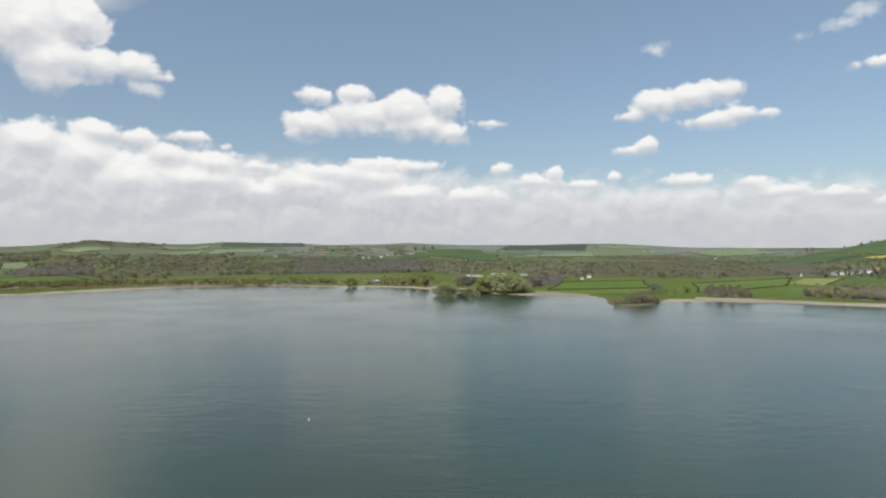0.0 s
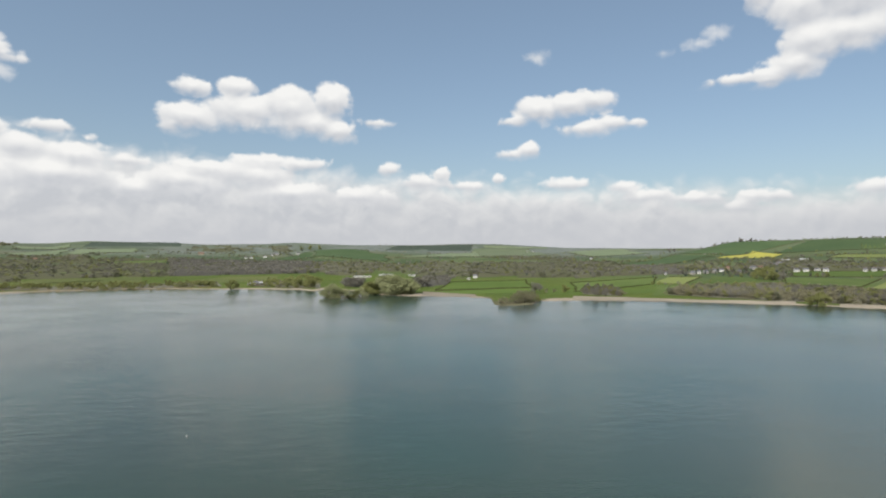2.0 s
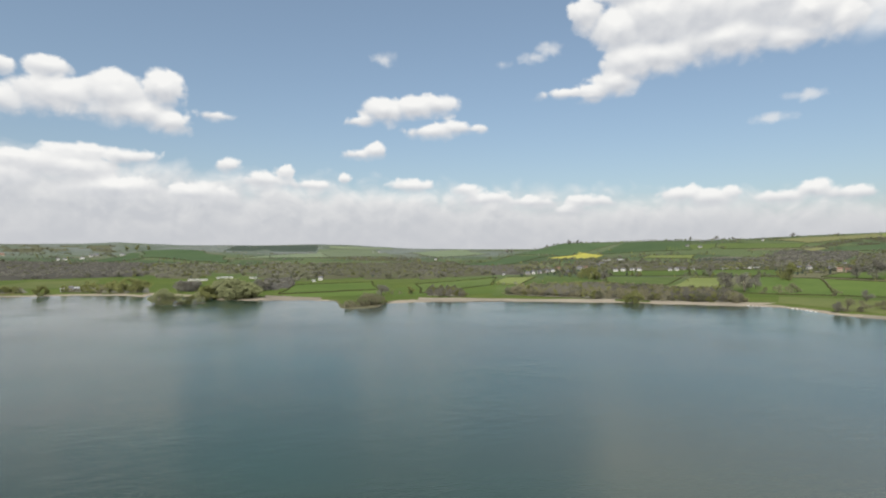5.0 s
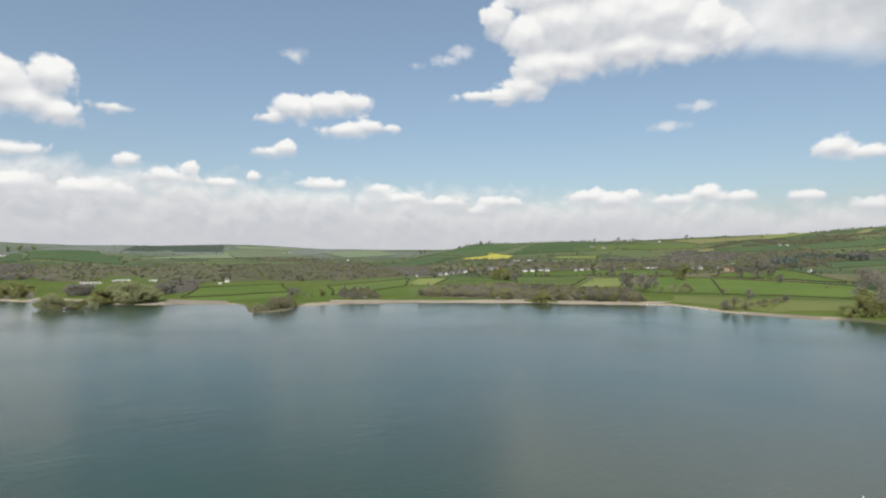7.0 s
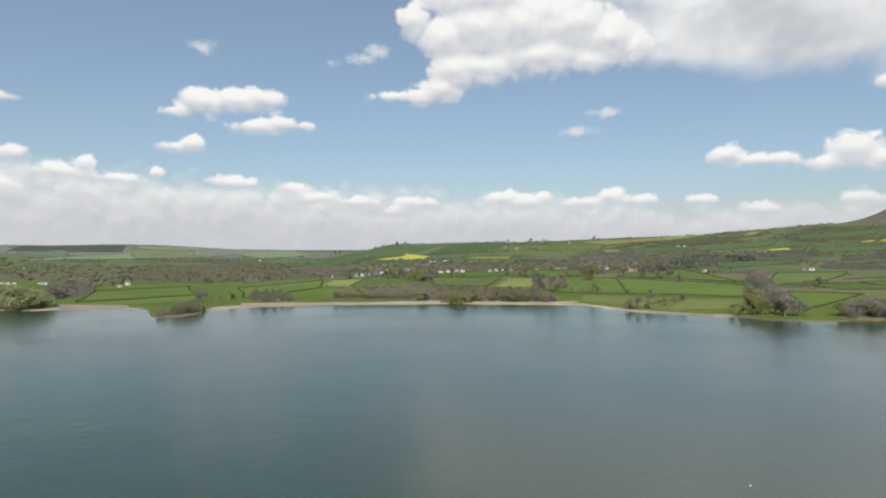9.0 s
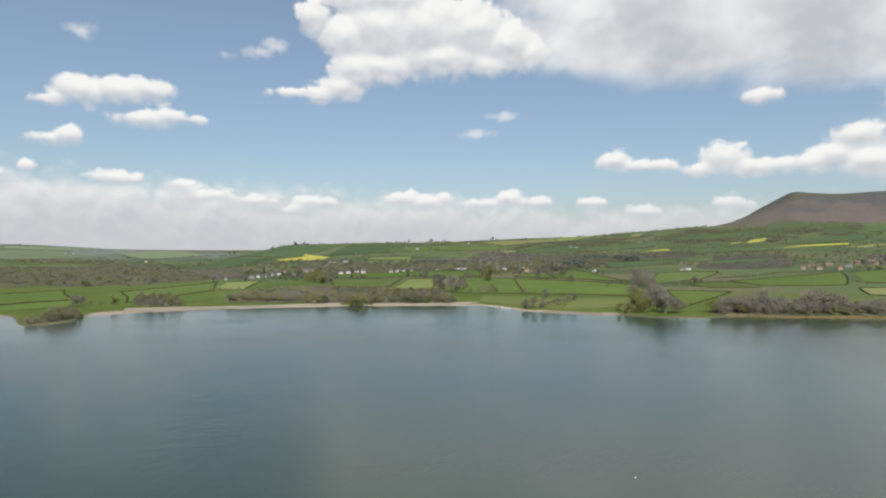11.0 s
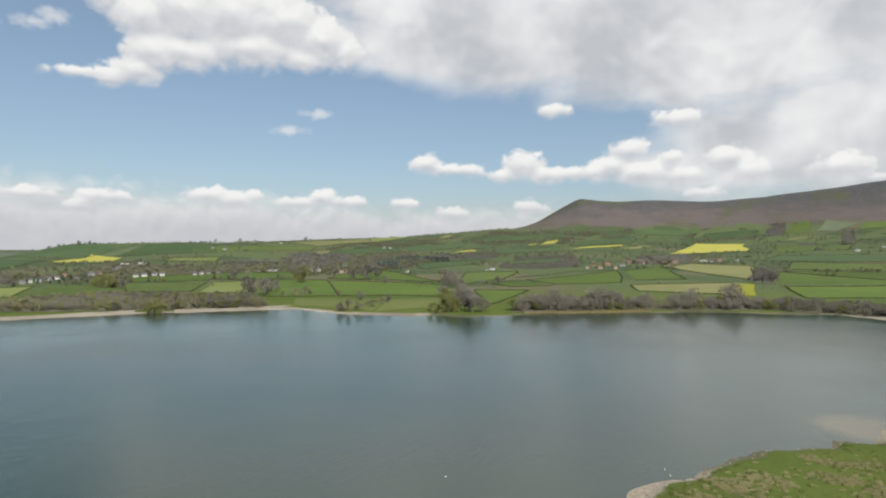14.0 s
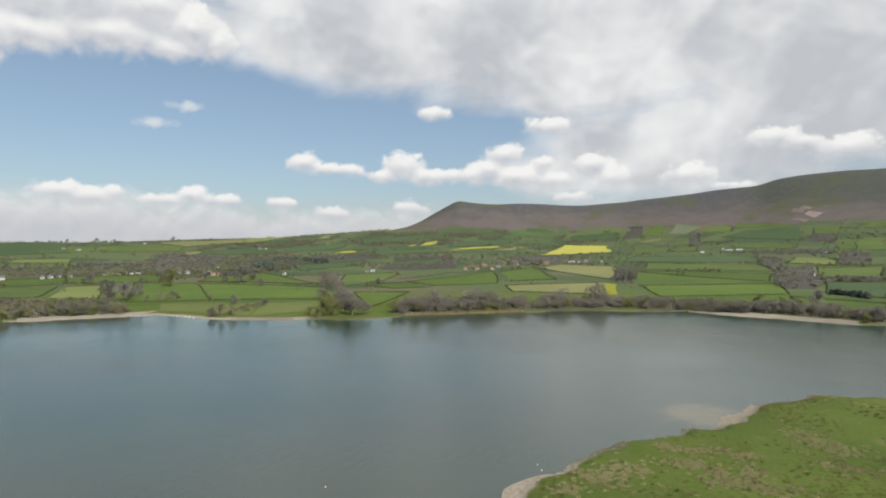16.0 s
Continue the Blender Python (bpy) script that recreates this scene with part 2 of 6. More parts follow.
def surface(name, a, b_colour, coarse, fine_scale, rough=0.85, bump=0.0, bump_size=1.0, per_piece=0.0):
    """A matt surface that varies between two colours at two scales; per_piece varies it from object to object too."""
    m, n, b, where = material(name)
    big = n.noise(where, coarse, 3.0)
    small = n.noise(where, fine_scale, 4.0, 0.65)
    f = n.ramp(n.math("ADD", n.math("MULTIPLY", big, 0.6), n.math("MULTIPLY", small, 0.4)), 0.36, 0.64)
    colour = n.mix(f, a, b_colour)
    if per_piece:
        r = n.put("ShaderNodeObjectInfo").outputs["Random"]
        colour = n.mix(1.0, colour, n.put("ShaderNodeCombineColor", *(n.ramp(r, 0, 1, 1 - per_piece, 1 + per_piece, False),) * 3).outputs[0], "MULTIPLY")
    link(n, colour, b, "Base Color")
    b.inputs["Roughness"].default_value = rough
    b.inputs["Specular IOR Level"].default_value = 0.2
    if bump:
        k = n.tree.nodes.new("ShaderNodeBump")
        k.inputs["Strength"].default_value, k.inputs["Distance"].default_value = 0.8, bump
        n.tree.links.new(n.noise(where, bump_size, 3.0, 0.6), k.inputs["Height"])
        link(n, k.outputs[0], b, "Normal")
    return m


def ground_material():
    """Grass, with a pale stony strip at the water's edge, and brown heather and bracken high on the hill."""
    m, n, b, where = material("ground")
    z = n.put("ShaderNodeSeparateXYZ", where).outputs[2]
    broad = n.noise(where, 0.004, 4.0, 0.6)
    patch = n.noise(where, 0.03, 4.0, 0.65)
    blade = n.noise(where, 0.9, 4.0, 0.7)
    f = n.ramp(n.math("ADD", n.math("MULTIPLY", broad, 0.5), n.math("ADD", n.math("MULTIPLY", patch, 0.3), n.math("MULTIPLY", blade, 0.2))), 0.38, 0.62)
    grass = n.mix(f, (0.062, 0.095, 0.019), (0.102, 0.132, 0.028))
    # far parcels of land: each cell of the mosaic has its own crop
    cells = n.tree.nodes.new("ShaderNodeTexVoronoi")
    bent = n.put("ShaderNodeVectorMath", where, n.put("ShaderNodeVectorMath", n.put("ShaderNodeTexNoise", where, None, 0.004).outputs["Color"], (160, 160, 0), op="MULTIPLY").outputs[0], op="ADD").outputs[0]
    n.tree.links.new(bent, cells.inputs["Vector"])
    cells.inputs["Scale"].default_value = 0.0052
    pick = n.put("ShaderNodeSeparateColor", cells.outputs["Color"])
    parcel = n.mix(n.ramp(pick.outputs[0], 0.2, 0.8), (0.056, 0.084, 0.041), (0.1, 0.131, 0.056))
    parcel = n.mix(n.ramp(pick.outputs[1], 0.84, 0.9), parcel, (0.135, 0.125, 0.075))
    parcel = n.mix(n.ramp(patch, 0.35, 0.7, 0.0, 0.35), parcel, (0.08, 0.088, 0.06))
    # the far ridges fade to a grey-blue that paints in the distance haze
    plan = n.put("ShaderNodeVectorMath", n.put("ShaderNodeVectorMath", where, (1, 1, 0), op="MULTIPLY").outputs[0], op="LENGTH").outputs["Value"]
    far_haze = n.mix(n.ramp(patch, 0.4, 0.6), (0.138, 0.155, 0.15), (0.17, 0.187, 0.178))
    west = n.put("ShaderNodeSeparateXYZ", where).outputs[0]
    haze_share = n.math("MULTIPLY", n.math("MULTIPLY", n.ramp(plan, 2300, 3400), n.ramp(west, 1500, 2100, 1.0, 0.0)), n.ramp(west, -1700, -900, 0.35, 1.0))
    parcel = n.mix(n.math("MULTIPLY", haze_share, n.ramp(broad, 0.35, 0.6, 0.45, 1.0)), parcel, far_haze)
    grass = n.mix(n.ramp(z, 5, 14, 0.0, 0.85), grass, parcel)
    # bleached dead grass in the wet turf by the shore
    dead = n.math("MULTIPLY", n.ramp(n.noise(where, 0.11, 6.0, 0.72), 0.52, 0.66, 0.0, 0.4), n.ramp(n.noise(where, 0.025, 2.0), 0.45, 0.62))
    dead = n.math("MULTIPLY", dead, n.ramp(z, 3.0, 5.0, 1.0, 0.0))
    grass = n.mix(dead, grass, (0.2, 0.175, 0.085))
    stone = n.mix(n.ramp(blade, 0.35, 0.65), (0.23, 0.195, 0.145), (0.36, 0.31, 0.24))
    drift = n.noise(n.put("ShaderNodeVectorMath", where, (1.0, 1.0, 3.0), op="MULTIPLY").outputs[0], 0.007, 5.0, 0.62)
    # bracken on the lower slopes, heather towards the top, darkened also for cloud shadow
    zone = n.math("ADD", z, n.math("MULTIPLY", n.math("SUBTRACT", drift, 0.5), 320))
    moor = n.mix(n.ramp(zone, 270, 400), (0.128, 0.106, 0.096), (0.064, 0.07, 0.074))
    moor = n.mix(n.ramp(drift, 0.38, 0.62, 0.0, 0.35), moor, (0.098, 0.086, 0.085))
    moor = n.mix(n.ramp(patch, 0.4, 0.62, 0.0, 0.5), moor, (0.108, 0.096, 0.09))
    moor = n.mix(n.ramp(broad, 0.5, 0.66, 0.0, 0.8), moor, (0.085, 0.09, 0.05))
    # the higher shoulder of the hill carries grass among the heather
    plan_xy = n.put("ShaderNodeSeparateXYZ", where)
    bearing = n.math("DEGREES", n.math("ARCTAN2", plan_xy.outputs[0], plan_xy.outputs[1]))
    grassy = n.math("MULTIPLY", n.ramp(n.math("ADD", bearing, n.math("MULTIPLY_ADD", drift, 16.0, -8.0)), 98.0, 105.0), n.ramp(zone, 300, 400, 0.1, 0.35))
    moor = n.mix(grassy, moor, (0.066, 0.08, 0.042))
    edge = n.math("ADD", z, n.math("ADD", n.math("MULTIPLY", n.math("SUBTRACT", patch, 0.5), 1.4), n.math("MULTIPLY", n.math("SUBTRACT", n.noise(where, 0.012, 3.0), 0.5), 2.6)))
    # bare stones on the open shores; rough grass and mud under the lakeside trees
    bearing = n.math("ADD", bearing, n.math("MULTIPLY_ADD", n.noise(where, 0.03, 3.0), 4.0, -2.0))
    wooded = n.math("MULTIPLY", n.ramp(bearing, 62.0, 63.5), n.ramp(bearing, 96.6, 97.4, 1.0, 0.0))
    wooded = n.math("MAXIMUM", wooded, n.ramp(bearing, 108.5, 110.0))
    wooded = n.math("MULTIPLY", wooded, n.ramp(plan, 400, 500))
    spit = n.math("MULTIPLY", n.ramp(bearing, 11.6, 12.2), n.ramp(bearing, 16.6, 17.2, 1.0, 0.0))
    islet = n.math("MULTIPLY", n.ramp(bearing, -5.0, -4.0), n.math("MULTIPLY", n.ramp(bearing, 2.0, 3.0, 1.0, 0.0), n.ramp(plan, 752, 756, 1.0, 0.0)))
    wooded = n.math("MAXIMUM", wooded, n.math("MAXIMUM", spit, islet))
    turf = n.math("MULTIPLY", n.ramp(plan_xy.outputs[0], 184, 194), n.ramp(plan, 330, 380, 0.85, 0.0))
    spread = n.put("ShaderNodeVectorMath", n.put("ShaderNodeVectorMath", where, (1 / 34, 1 / 18, 0), (-264 / 34, 50 / 18, 0), op="MULTIPLY_ADD").outputs[0], op="LENGTH").outputs["Value"]
    sandy = n.ramp(spread, 0.6, 1.2, 0.7, 0.0)
    wooded = n.math("MULTIPLY", n.math("MAXIMUM", wooded, turf), n.math("SUBTRACT", 1.0, sandy))
    stone = n.mix(n.math("MULTIPLY", wooded, 0.9), stone, n.mix(n.ramp(patch, 0.4, 0.6), (0.07, 0.075, 0.035), (0.13, 0.125, 0.07)))
    colour = n.mix(n.ramp(edge, 0.75, 1.15), stone, grass)
    high = n.math("ADD", z, n.math("MULTIPLY", n.math("SUBTRACT", n.noise(where, 0.0045, 3.0, 0.5), 0.5), 100))
    colour = n.mix(n.ramp(high, 205, 235), colour, moor)
    link(n, colour, b, "Base Color")
    b.inputs["Roughness"].default_value = 0.95
    b.inputs["Specular IOR Level"].default_value = 0.1
    k = n.tree.nodes.new("ShaderNodeBump")
    k.inputs["Strength"].default_value, k.inputs["Distance"].default_value = 0.7, 0.5
    n.tree.links.new(n.noise(where, 0.7, 5.0, 0.65), k.inputs["Height"])
    link(n, k.outputs[0], b, "Normal")
    return m


def water_material():
    """Green-grey lake water, ruffled by a light wind."""
    m, n, b, where = material("lake_water")
    broad = n.noise(where, 0.0045, 3.0)
    colour = n.mix(n.ramp(broad, 0.35, 0.65), (0.032, 0.046, 0.03), (0.019, 0.052, 0.037))
    # paler off the point to imitate reflection; sand showing through the shoal's shallows
    off = n.put("ShaderNodeVectorMath", n.put("ShaderNodeVectorMath", where, (-260, -50, 0), op="ADD").outputs[0], op="LENGTH").outputs["Value"]
    colour = n.mix(n.ramp(off, 60, 330, 0.6, 0.0), colour, (0.072, 0.09, 0.08))
    shoal = n.put("ShaderNodeVectorMath", n.put("ShaderNodeVectorMath", where, (1 / 28, 1 / 22, 0), (-262 / 28, 38 / 22, 0), op="MULTIPLY_ADD").outputs[0], op="LENGTH").outputs["Value"]
    shoal = n.math("ADD", shoal, n.math("MULTIPLY", n.math("SUBTRACT", n.noise(where, 0.06, 4.0), 0.5), 0.9))
    colour = n.mix(n.ramp(shoal, 0.25, 1.0, 0.75, 0.0), colour, (0.17, 0.15, 0.095))
    link(n, colour, b, "Base Color")
    b.inputs["IOR"].default_value = 1.33
    # the water lies calmer under the far shores
    away = n.put("ShaderNodeVectorMath", where, op="LENGTH").outputs["Value"]
    link(n, n.ramp(away, 380, 640, 0.18, 0.14), b, "Roughness")
    k = n.tree.nodes.new("ShaderNodeBump")
    k.inputs["Strength"].default_value, k.inputs["Distance"].default_value = 0.6, 0.16
    stretch = n.put("ShaderNodeVectorMath", where, (0.45, 1.0, 1.0), op="MULTIPLY").outputs[0]
    ripple = n.math("ADD", n.noise(stretch, 1.1, 3.0, 0.6), n.math("MULTIPLY", n.noise(stretch, 0.25, 2.0), 1.5))
    gust = n.ramp(n.noise(where, 0.012, 4.0, 0.6), 0.35, 0.7, 0.25, 1.0)
    n.tree.links.new(n.math("MULTIPLY", ripple, gust), k.inputs["Height"])
    link(n, k.outputs[0], b, "Normal")
    return m


GROUND, WATER = ground_material(), water_material()

# ---- terrain ----
# bearings in degrees clockwise from +y; distances and heights in metres; the lake's level is 0
SHORE = [(-180, 900), (-120, 900), (-60, 850), (-38, 902), (-32.5, 935), (-26.3, 986), (-19.4, 1005), (-12, 950), (-8, 930), (-5, 900),
         (-3.6, 862), (-3, 905), (0, 860), (2, 775), (4.8, 755), (8.9, 746), (12.4, 716), (12.7, 642), (13, 626), (14.5, 622), (16.2, 631),
         (17, 676), (19, 694), (23, 700), (27.3, 705), (33, 712), (36.7, 716), (44, 706), (50, 714), (51.2, 712), (52.5, 688), (54.3, 652), (56.8, 640),
         (62.5, 612), (66, 604)]
SHORE += [(68.5, 612), (71.4, 636), (74, 650), (82.8, 690), (89.4, 717), (97.3, 735), (104, 695), (109.7, 672), (116, 700), (135, 900), (180, 900)]
RANGES = [1000, 1300, 1800, 2400, 3000, 3700, 4300, 4900]
PROFILES = []


def profile(bearing, *heights):
    PROFILES.append((bearing, *heights))


profile(-180, 5, 10, 20, 40, 60, 80, 100, 95)
profile(-60, 3, 8, 20, 40, 60, 75, 80, 70)
profile(-38, 3, 8, 20, 38, 55, 75, 90, 80)
profile(-32, 3, 8, 22, 45, 75, 117, 110, 90)
profile(-24.5, 2, 6, 16, 36, 56, 78, 111, 100)
profile(-22, 2, 6, 16, 36, 56, 80, 127, 110)
profile(-17, 2, 6, 15, 34, 52, 72, 124, 108)
profile(-13.2, 2, 6, 14, 32, 48, 66, 111, 100)
profile(-10.5, 2, 6, 14, 32, 48, 64, 115, 100)
profile(-8, 2, 6, 14, 32, 48, 62, 116, 100)
profile(-5.7, 2, 6, 14, 32, 50, 60, 128, 110)
profile(-3.2, 2, 6, 14, 38, 68, 62, 116, 105)
profile(-1, 2, 6, 14, 40, 74, 70, 112, 105)
profile(5, 4, 9, 15, 34, 54, 58, 112, 100)
profile(8, 4, 9, 15, 32, 48, 58, 114, 100)
profile(11, 5, 10, 16, 30, 44, 58, 121, 100)
profile(14, 5, 10, 16, 30, 44, 58, 114, 98)
profile(18.6, 6, 10, 16, 28, 42, 56, 94, 90)
profile(27, 8, 15, 20, 30, 45, 62, 80, 91)
profile(31, 8, 19, 26, 48, 76, 72, 80, 90)
profile(33, 8, 18, 28, 48, 102, 98, 90, 80)
profile(37, 8, 17, 30, 48, 110, 108, 95, 80)
profile(42, 9, 17, 30, 52, 116, 112, 100, 90)
profile(50, 12, 22, 32, 60, 110, 139, 120, 100)
profile(60, 17, 28, 45, 68, 115, 163, 150, 120)
profile(66, 16, 26, 44, 70, 122, 187, 172, 140)
profile(70, 15, 24, 42, 70, 125, 214, 205, 160)
profile(73.5, 14, 22, 40, 68, 118, 218, 290, 240)
profile(77, 14, 22, 40, 66, 110, 208, 446, 400)
profile(81, 14, 22, 38, 62, 100, 195, 420, 380)
profile(86, 13, 20, 34, 58, 82, 155, 412, 370)
profile(92, 12, 20, 34, 60, 90, 165, 410, 380)
profile(95, 12, 20, 36, 62, 95, 180, 442, 400)
profile(96.2, 12, 20, 36, 62, 98, 186, 457, 412)
profile(99, 12, 20, 38, 65, 106, 206, 470, 430)
profile(102.7, 12, 20, 39, 68, 117, 232, 484, 450)
profile(104.3, 12, 20, 40, 69, 122, 244, 524, 480)
profile(106, 12, 20, 40, 71, 127, 255, 540, 500)
profile(109, 12, 20, 40, 73, 132, 264, 554, 515)
profile(111.5, 12, 20, 40, 75, 135, 270, 556, 520)
profile(125, 12, 20, 40, 75, 130, 260, 480, 450)
profile(180, 5, 10, 20, 40, 60, 80, 100, 95)

# the grassy point near the camera, and the wooded islet off the far shore, as outlines in the plan
POINT = [(150, 24), (162, 23), (173, 20), (184, 14), (196, 6), (218, -6), (228, -24), (238, -27), (240, -38), (253, -49), (280, -59), (296, -80),
         (308, -90), (310, -121), (300, -220), (150, -420), (-200, -500), (-260, -330), (-60, -150), (60, -40), (118, 12)]
ISLET = [(-37, 728), (-20, 723), (0, 722), (14, 724), (16, 735), (-10, 742), (-34, 740)]
SHOAL = [(238, -36), (256, -42), (288, -60), (270, -64), (246, -48)]
APRON = [(140, 34), (158, 28), (172, 23), (182, 16), (176, 10), (160, 10), (140, 12)]

az_grid = np.arange(-180, 180.01, 0.25)
r_grid = np.geomspace(60, 4900, 500)


def hermite_rows():
    """The profiles as a table over bearing and distance, smooth along the distance."""
    table = np.array(PROFILES, float)
    columns = np.stack([np.interp(az_grid, table[:, 0], table[:, 1 + k]) for k in range(len(RANGES))], 1)
    x = np.array(RANGES, float)
    slope = np.zeros_like(columns)
    step = np.diff(columns, axis=1) / np.diff(x)
    a, b = step[:, :-1], step[:, 1:]
    slope[:, 1:-1] = np.where(a * b > 0, 2 * a * b / np.where(a + b == 0, 1, a + b), 0)
    slope[:, 0], slope[:, -1] = step[:, 0], step[:, -1]
    i = np.clip(np.searchsorted(x, r_grid) - 1, 0, len(x) - 2)
    u = np.clip((r_grid - x[i]) / (x[i + 1] - x[i]), 0, 1)
    w_ = x[i + 1] - x[i]
    out = (columns[:, i] * (2 * u ** 3 - 3 * u ** 2 + 1) + columns[:, i + 1] * (3 * u ** 2 - 2 * u ** 3)
           + slope[:, i] * (u ** 3 - 2 * u ** 2 + u) * w_ + slope[:, i + 1] * (u ** 3 - u ** 2) * w_)
    kernel = np.array([1, 2, 3, 2, 1]) / 9
    padded = np.pad(out, ((2, 2), (0, 0)), "wrap")
    return sum(k * padded[j:j + len(az_grid)] for j, k in enumerate(kernel))


HEIGHTS = hermite_rows()
shore_az, shore_r = np.array(SHORE, float).T


def waves(x, y, size, seed):
    """Gentle rolling, about -1 to 1."""
    out = 0
    for k in range(5):
        a = seed * 1.7 + k * 2.4
        out = out + np.sin((x * math.cos(a) + y * math.sin(a)) / size * (1 + 0.37 * k) + seed + k * 1.3) / 5 ** 0.5
    return out


def inside_distance(x, y, outline):
    """Metres inside an outline; negative outside it."""
    best, inside = np.full(np.shape(x), 1e9), np.zeros(np.shape(x), bool)
    for (ax, ay), (bx, by) in zip(outline, outline[1:] + outline[:1]):
        dx, dy = bx - ax, by - ay
        u = np.clip(((x - ax) * dx + (y - ay) * dy) / (dx * dx + dy * dy), 0, 1)
        best = np.minimum(best, np.hypot(x - ax - u * dx, y - ay - u * dy))
        if dy:
            inside ^= ((ay > y) != (by > y)) & (x < (y - ay) * dx / dy + ax)
    return np.where(inside, best, -best)


def terrain(x, y):
    """The ground's height."""
    x, y = np.asarray(x, float), np.asarray(y, float)
    r, az = np.hypot(x, y), np.degrees(np.arctan2(x, y))
    fi = np.clip((az + 180) / 0.25, 0, len(az_grid) - 1.001)
    fj = np.clip(np.log(np.maximum(r, 60) / 60) / math.log(4900 / 60) * 499, 0, 498.999)
    i, j = fi.astype(int), fj.astype(int)
    u, v = fi - i, fj - j
    far = (HEIGHTS[i, j] * (1 - u) * (1 - v) + HEIGHTS[i + 1, j] * u * (1 - v) + HEIGHTS[i, j + 1] * (1 - u) * v + HEIGHTS[i + 1, j + 1] * u * v)
    inland = r - np.interp(az, shore_az, shore_r) - 5 * waves(x, y, 22, 3) - 2 * waves(x, y, 7, 5)
    reach = np.clip((1000 - (r - inland)), 120, 400)
    rise = np.clip(inland / reach, 0, 1)
    land = far * rise + 1.3 * np.clip(inland / 45, 0, 1) * (1 - rise)
    land = land + waves(x, y, 120, 1) * np.clip(inland / 2500, 0, 1) * 1.2 + waves(x, y, 190, 2) * np.clip((far - 130) / 120, 0, 1) * 7
    land = np.where(inland > 0, land, np.maximum(inland * 0.06, -4.0))
    for outline, top, steep in ((POINT, 1.9, 0.3), (ISLET, 0.7, 0.3), (SHOAL, 0.14, 0.06), (APRON, 0.45, 0.15)):
        near = r < 1100
        d = np.full(np.shape(x), -1e3)
        d[near] = inside_distance(x[near], y[near], outline) if np.ndim(x) else inside_distance(x, y, outline)
        d = d + waves(x, y, 6, 7) * 1.2
        rise = np.where(d > 0, top * (1 - np.exp(-d * steep)), np.maximum(d * 0.05, -4.0))
        land = np.maximum(land, rise + np.where(d > 8, waves(x, y, 17, 9) * 0.12, 0))
    return land


# ---- end of terrain ----


def mesh_object(name, verts, faces, mat, parent=None, smooth=False):
    me = bpy.data.meshes.new(name)
    if len(faces) and isinstance(faces, np.ndarray):
        k = faces.shape[1]
        me.vertices.add(len(verts))
        me.vertices.foreach_set("co", np.asarray(verts, np.float32).ravel())
        me.loops.add(faces.size)
        me.loops.foreach_set("vertex_index", faces.astype(np.int32).ravel())
        me.polygons.add(len(faces))
        me.polygons.foreach_set("loop_start", np.arange(0, faces.size, k, dtype=np.int32))
        me.update(calc_edges=True)
    else:
        me.from_pydata([tuple(v) for v in verts], [], [tuple(f) for f in faces])
    me.materials.append(mat)
    if smooth:
        me.polygons.foreach_set("use_smooth", np.ones(len(me.polygons), bool))
    ob = new(name, me)
    if parent:
        ob.parent = parent
    return ob


def build_ground():
    fine_az = np.arange(-42, 116, 0.25)
    coarse = np.arange(118, 318, 2.0)
    az = np.radians(np.concatenate([fine_az, coarse]))
    r = np.concatenate([[20.0, 60.0], np.geomspace(90, 4850, 270)])
    aa, rr = np.meshgrid(az, r)
    x, y = rr * np.sin(aa), rr * np.cos(aa)
    z = terrain(x, y)
    nr, na = x.shape
    i, j = np.meshgrid(np.arange(nr - 1), np.arange(na), indexing="ij")
    j2 = (j + 1) % na
    faces = np.stack([i * na + j, (i + 1) * na + j, (i + 1) * na + j2, i * na + j2], -1).reshape(-1, 4)
    verts = np.stack([x, y, z], -1).reshape(-1, 3)
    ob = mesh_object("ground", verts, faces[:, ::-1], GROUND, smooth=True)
    return tagged(ob, "rolling green farmland and brown moorland round a lake", "ground", kind="structure")


build_ground()


def build_water():
    n = 96
    a = np.linspace(0, 2 * math.pi, n, endpoint=False)
    verts = [(0, 0, 0)] + [(1300 * math.sin(t), 1300 * math.cos(t), 0) for t in a]
    faces = [(0, 1 + (k + 1) % n, 1 + k) for k in range(n)]
    return tagged(mesh_object("lake", verts, faces, WATER), "wide grey-green lake ruffled by light wind", "lake", kind="structure")


build_water()


# ---- materials of plants, fields and buildings ----
def leaf_material(name, a, b_colour):
    """Foliage or twigs that vary from clump to clump and from plant to plant."""
    m, n, b, where = material(name)
    island = n.put("ShaderNodeNewGeometry").outputs["Random Per Island"]
    own = n.put("ShaderNodeObjectInfo").outputs["Random"]
    f = n.math("ADD", n.math("MULTIPLY", island, 0.25), n.math("MULTIPLY", n.noise(where, 0.02, 3.0), 0.75))
    colour = n.mix(f, a, b_colour)
    r = n.ramp(own, 0, 1, 0.8, 1.2, False)
    colour = n.mix(1.0, colour, n.put("ShaderNodeCombineColor", r, r, r).outputs[0], "MULTIPLY")
    # thin sprays let a part of the light through
    n.tree.nodes.remove(b)
    # and the sprays of a crown catch it together rather than each by its own tilt
    own_normal = n.put("ShaderNodeNewGeometry").outputs["Normal"]
    soft = n.put("ShaderNodeVectorMath", n.put("ShaderNodeVectorMath", own_normal, (0.3, 0.3, 0.3), (-0.15, -0.2, 0.8), op="MULTIPLY_ADD").outputs[0], op="NORMALIZE").outputs[0]
    both = n.put("ShaderNodeMixShader", 0.4, n.put("ShaderNodeBsdfDiffuse", colour, None, soft).outputs[0], n.put("ShaderNodeBsdfTranslucent", colour, soft).outputs[0])
    n.tree.links.new(both.outputs[0], n.tree.nodes["Material Output"].inputs[0])
    return m


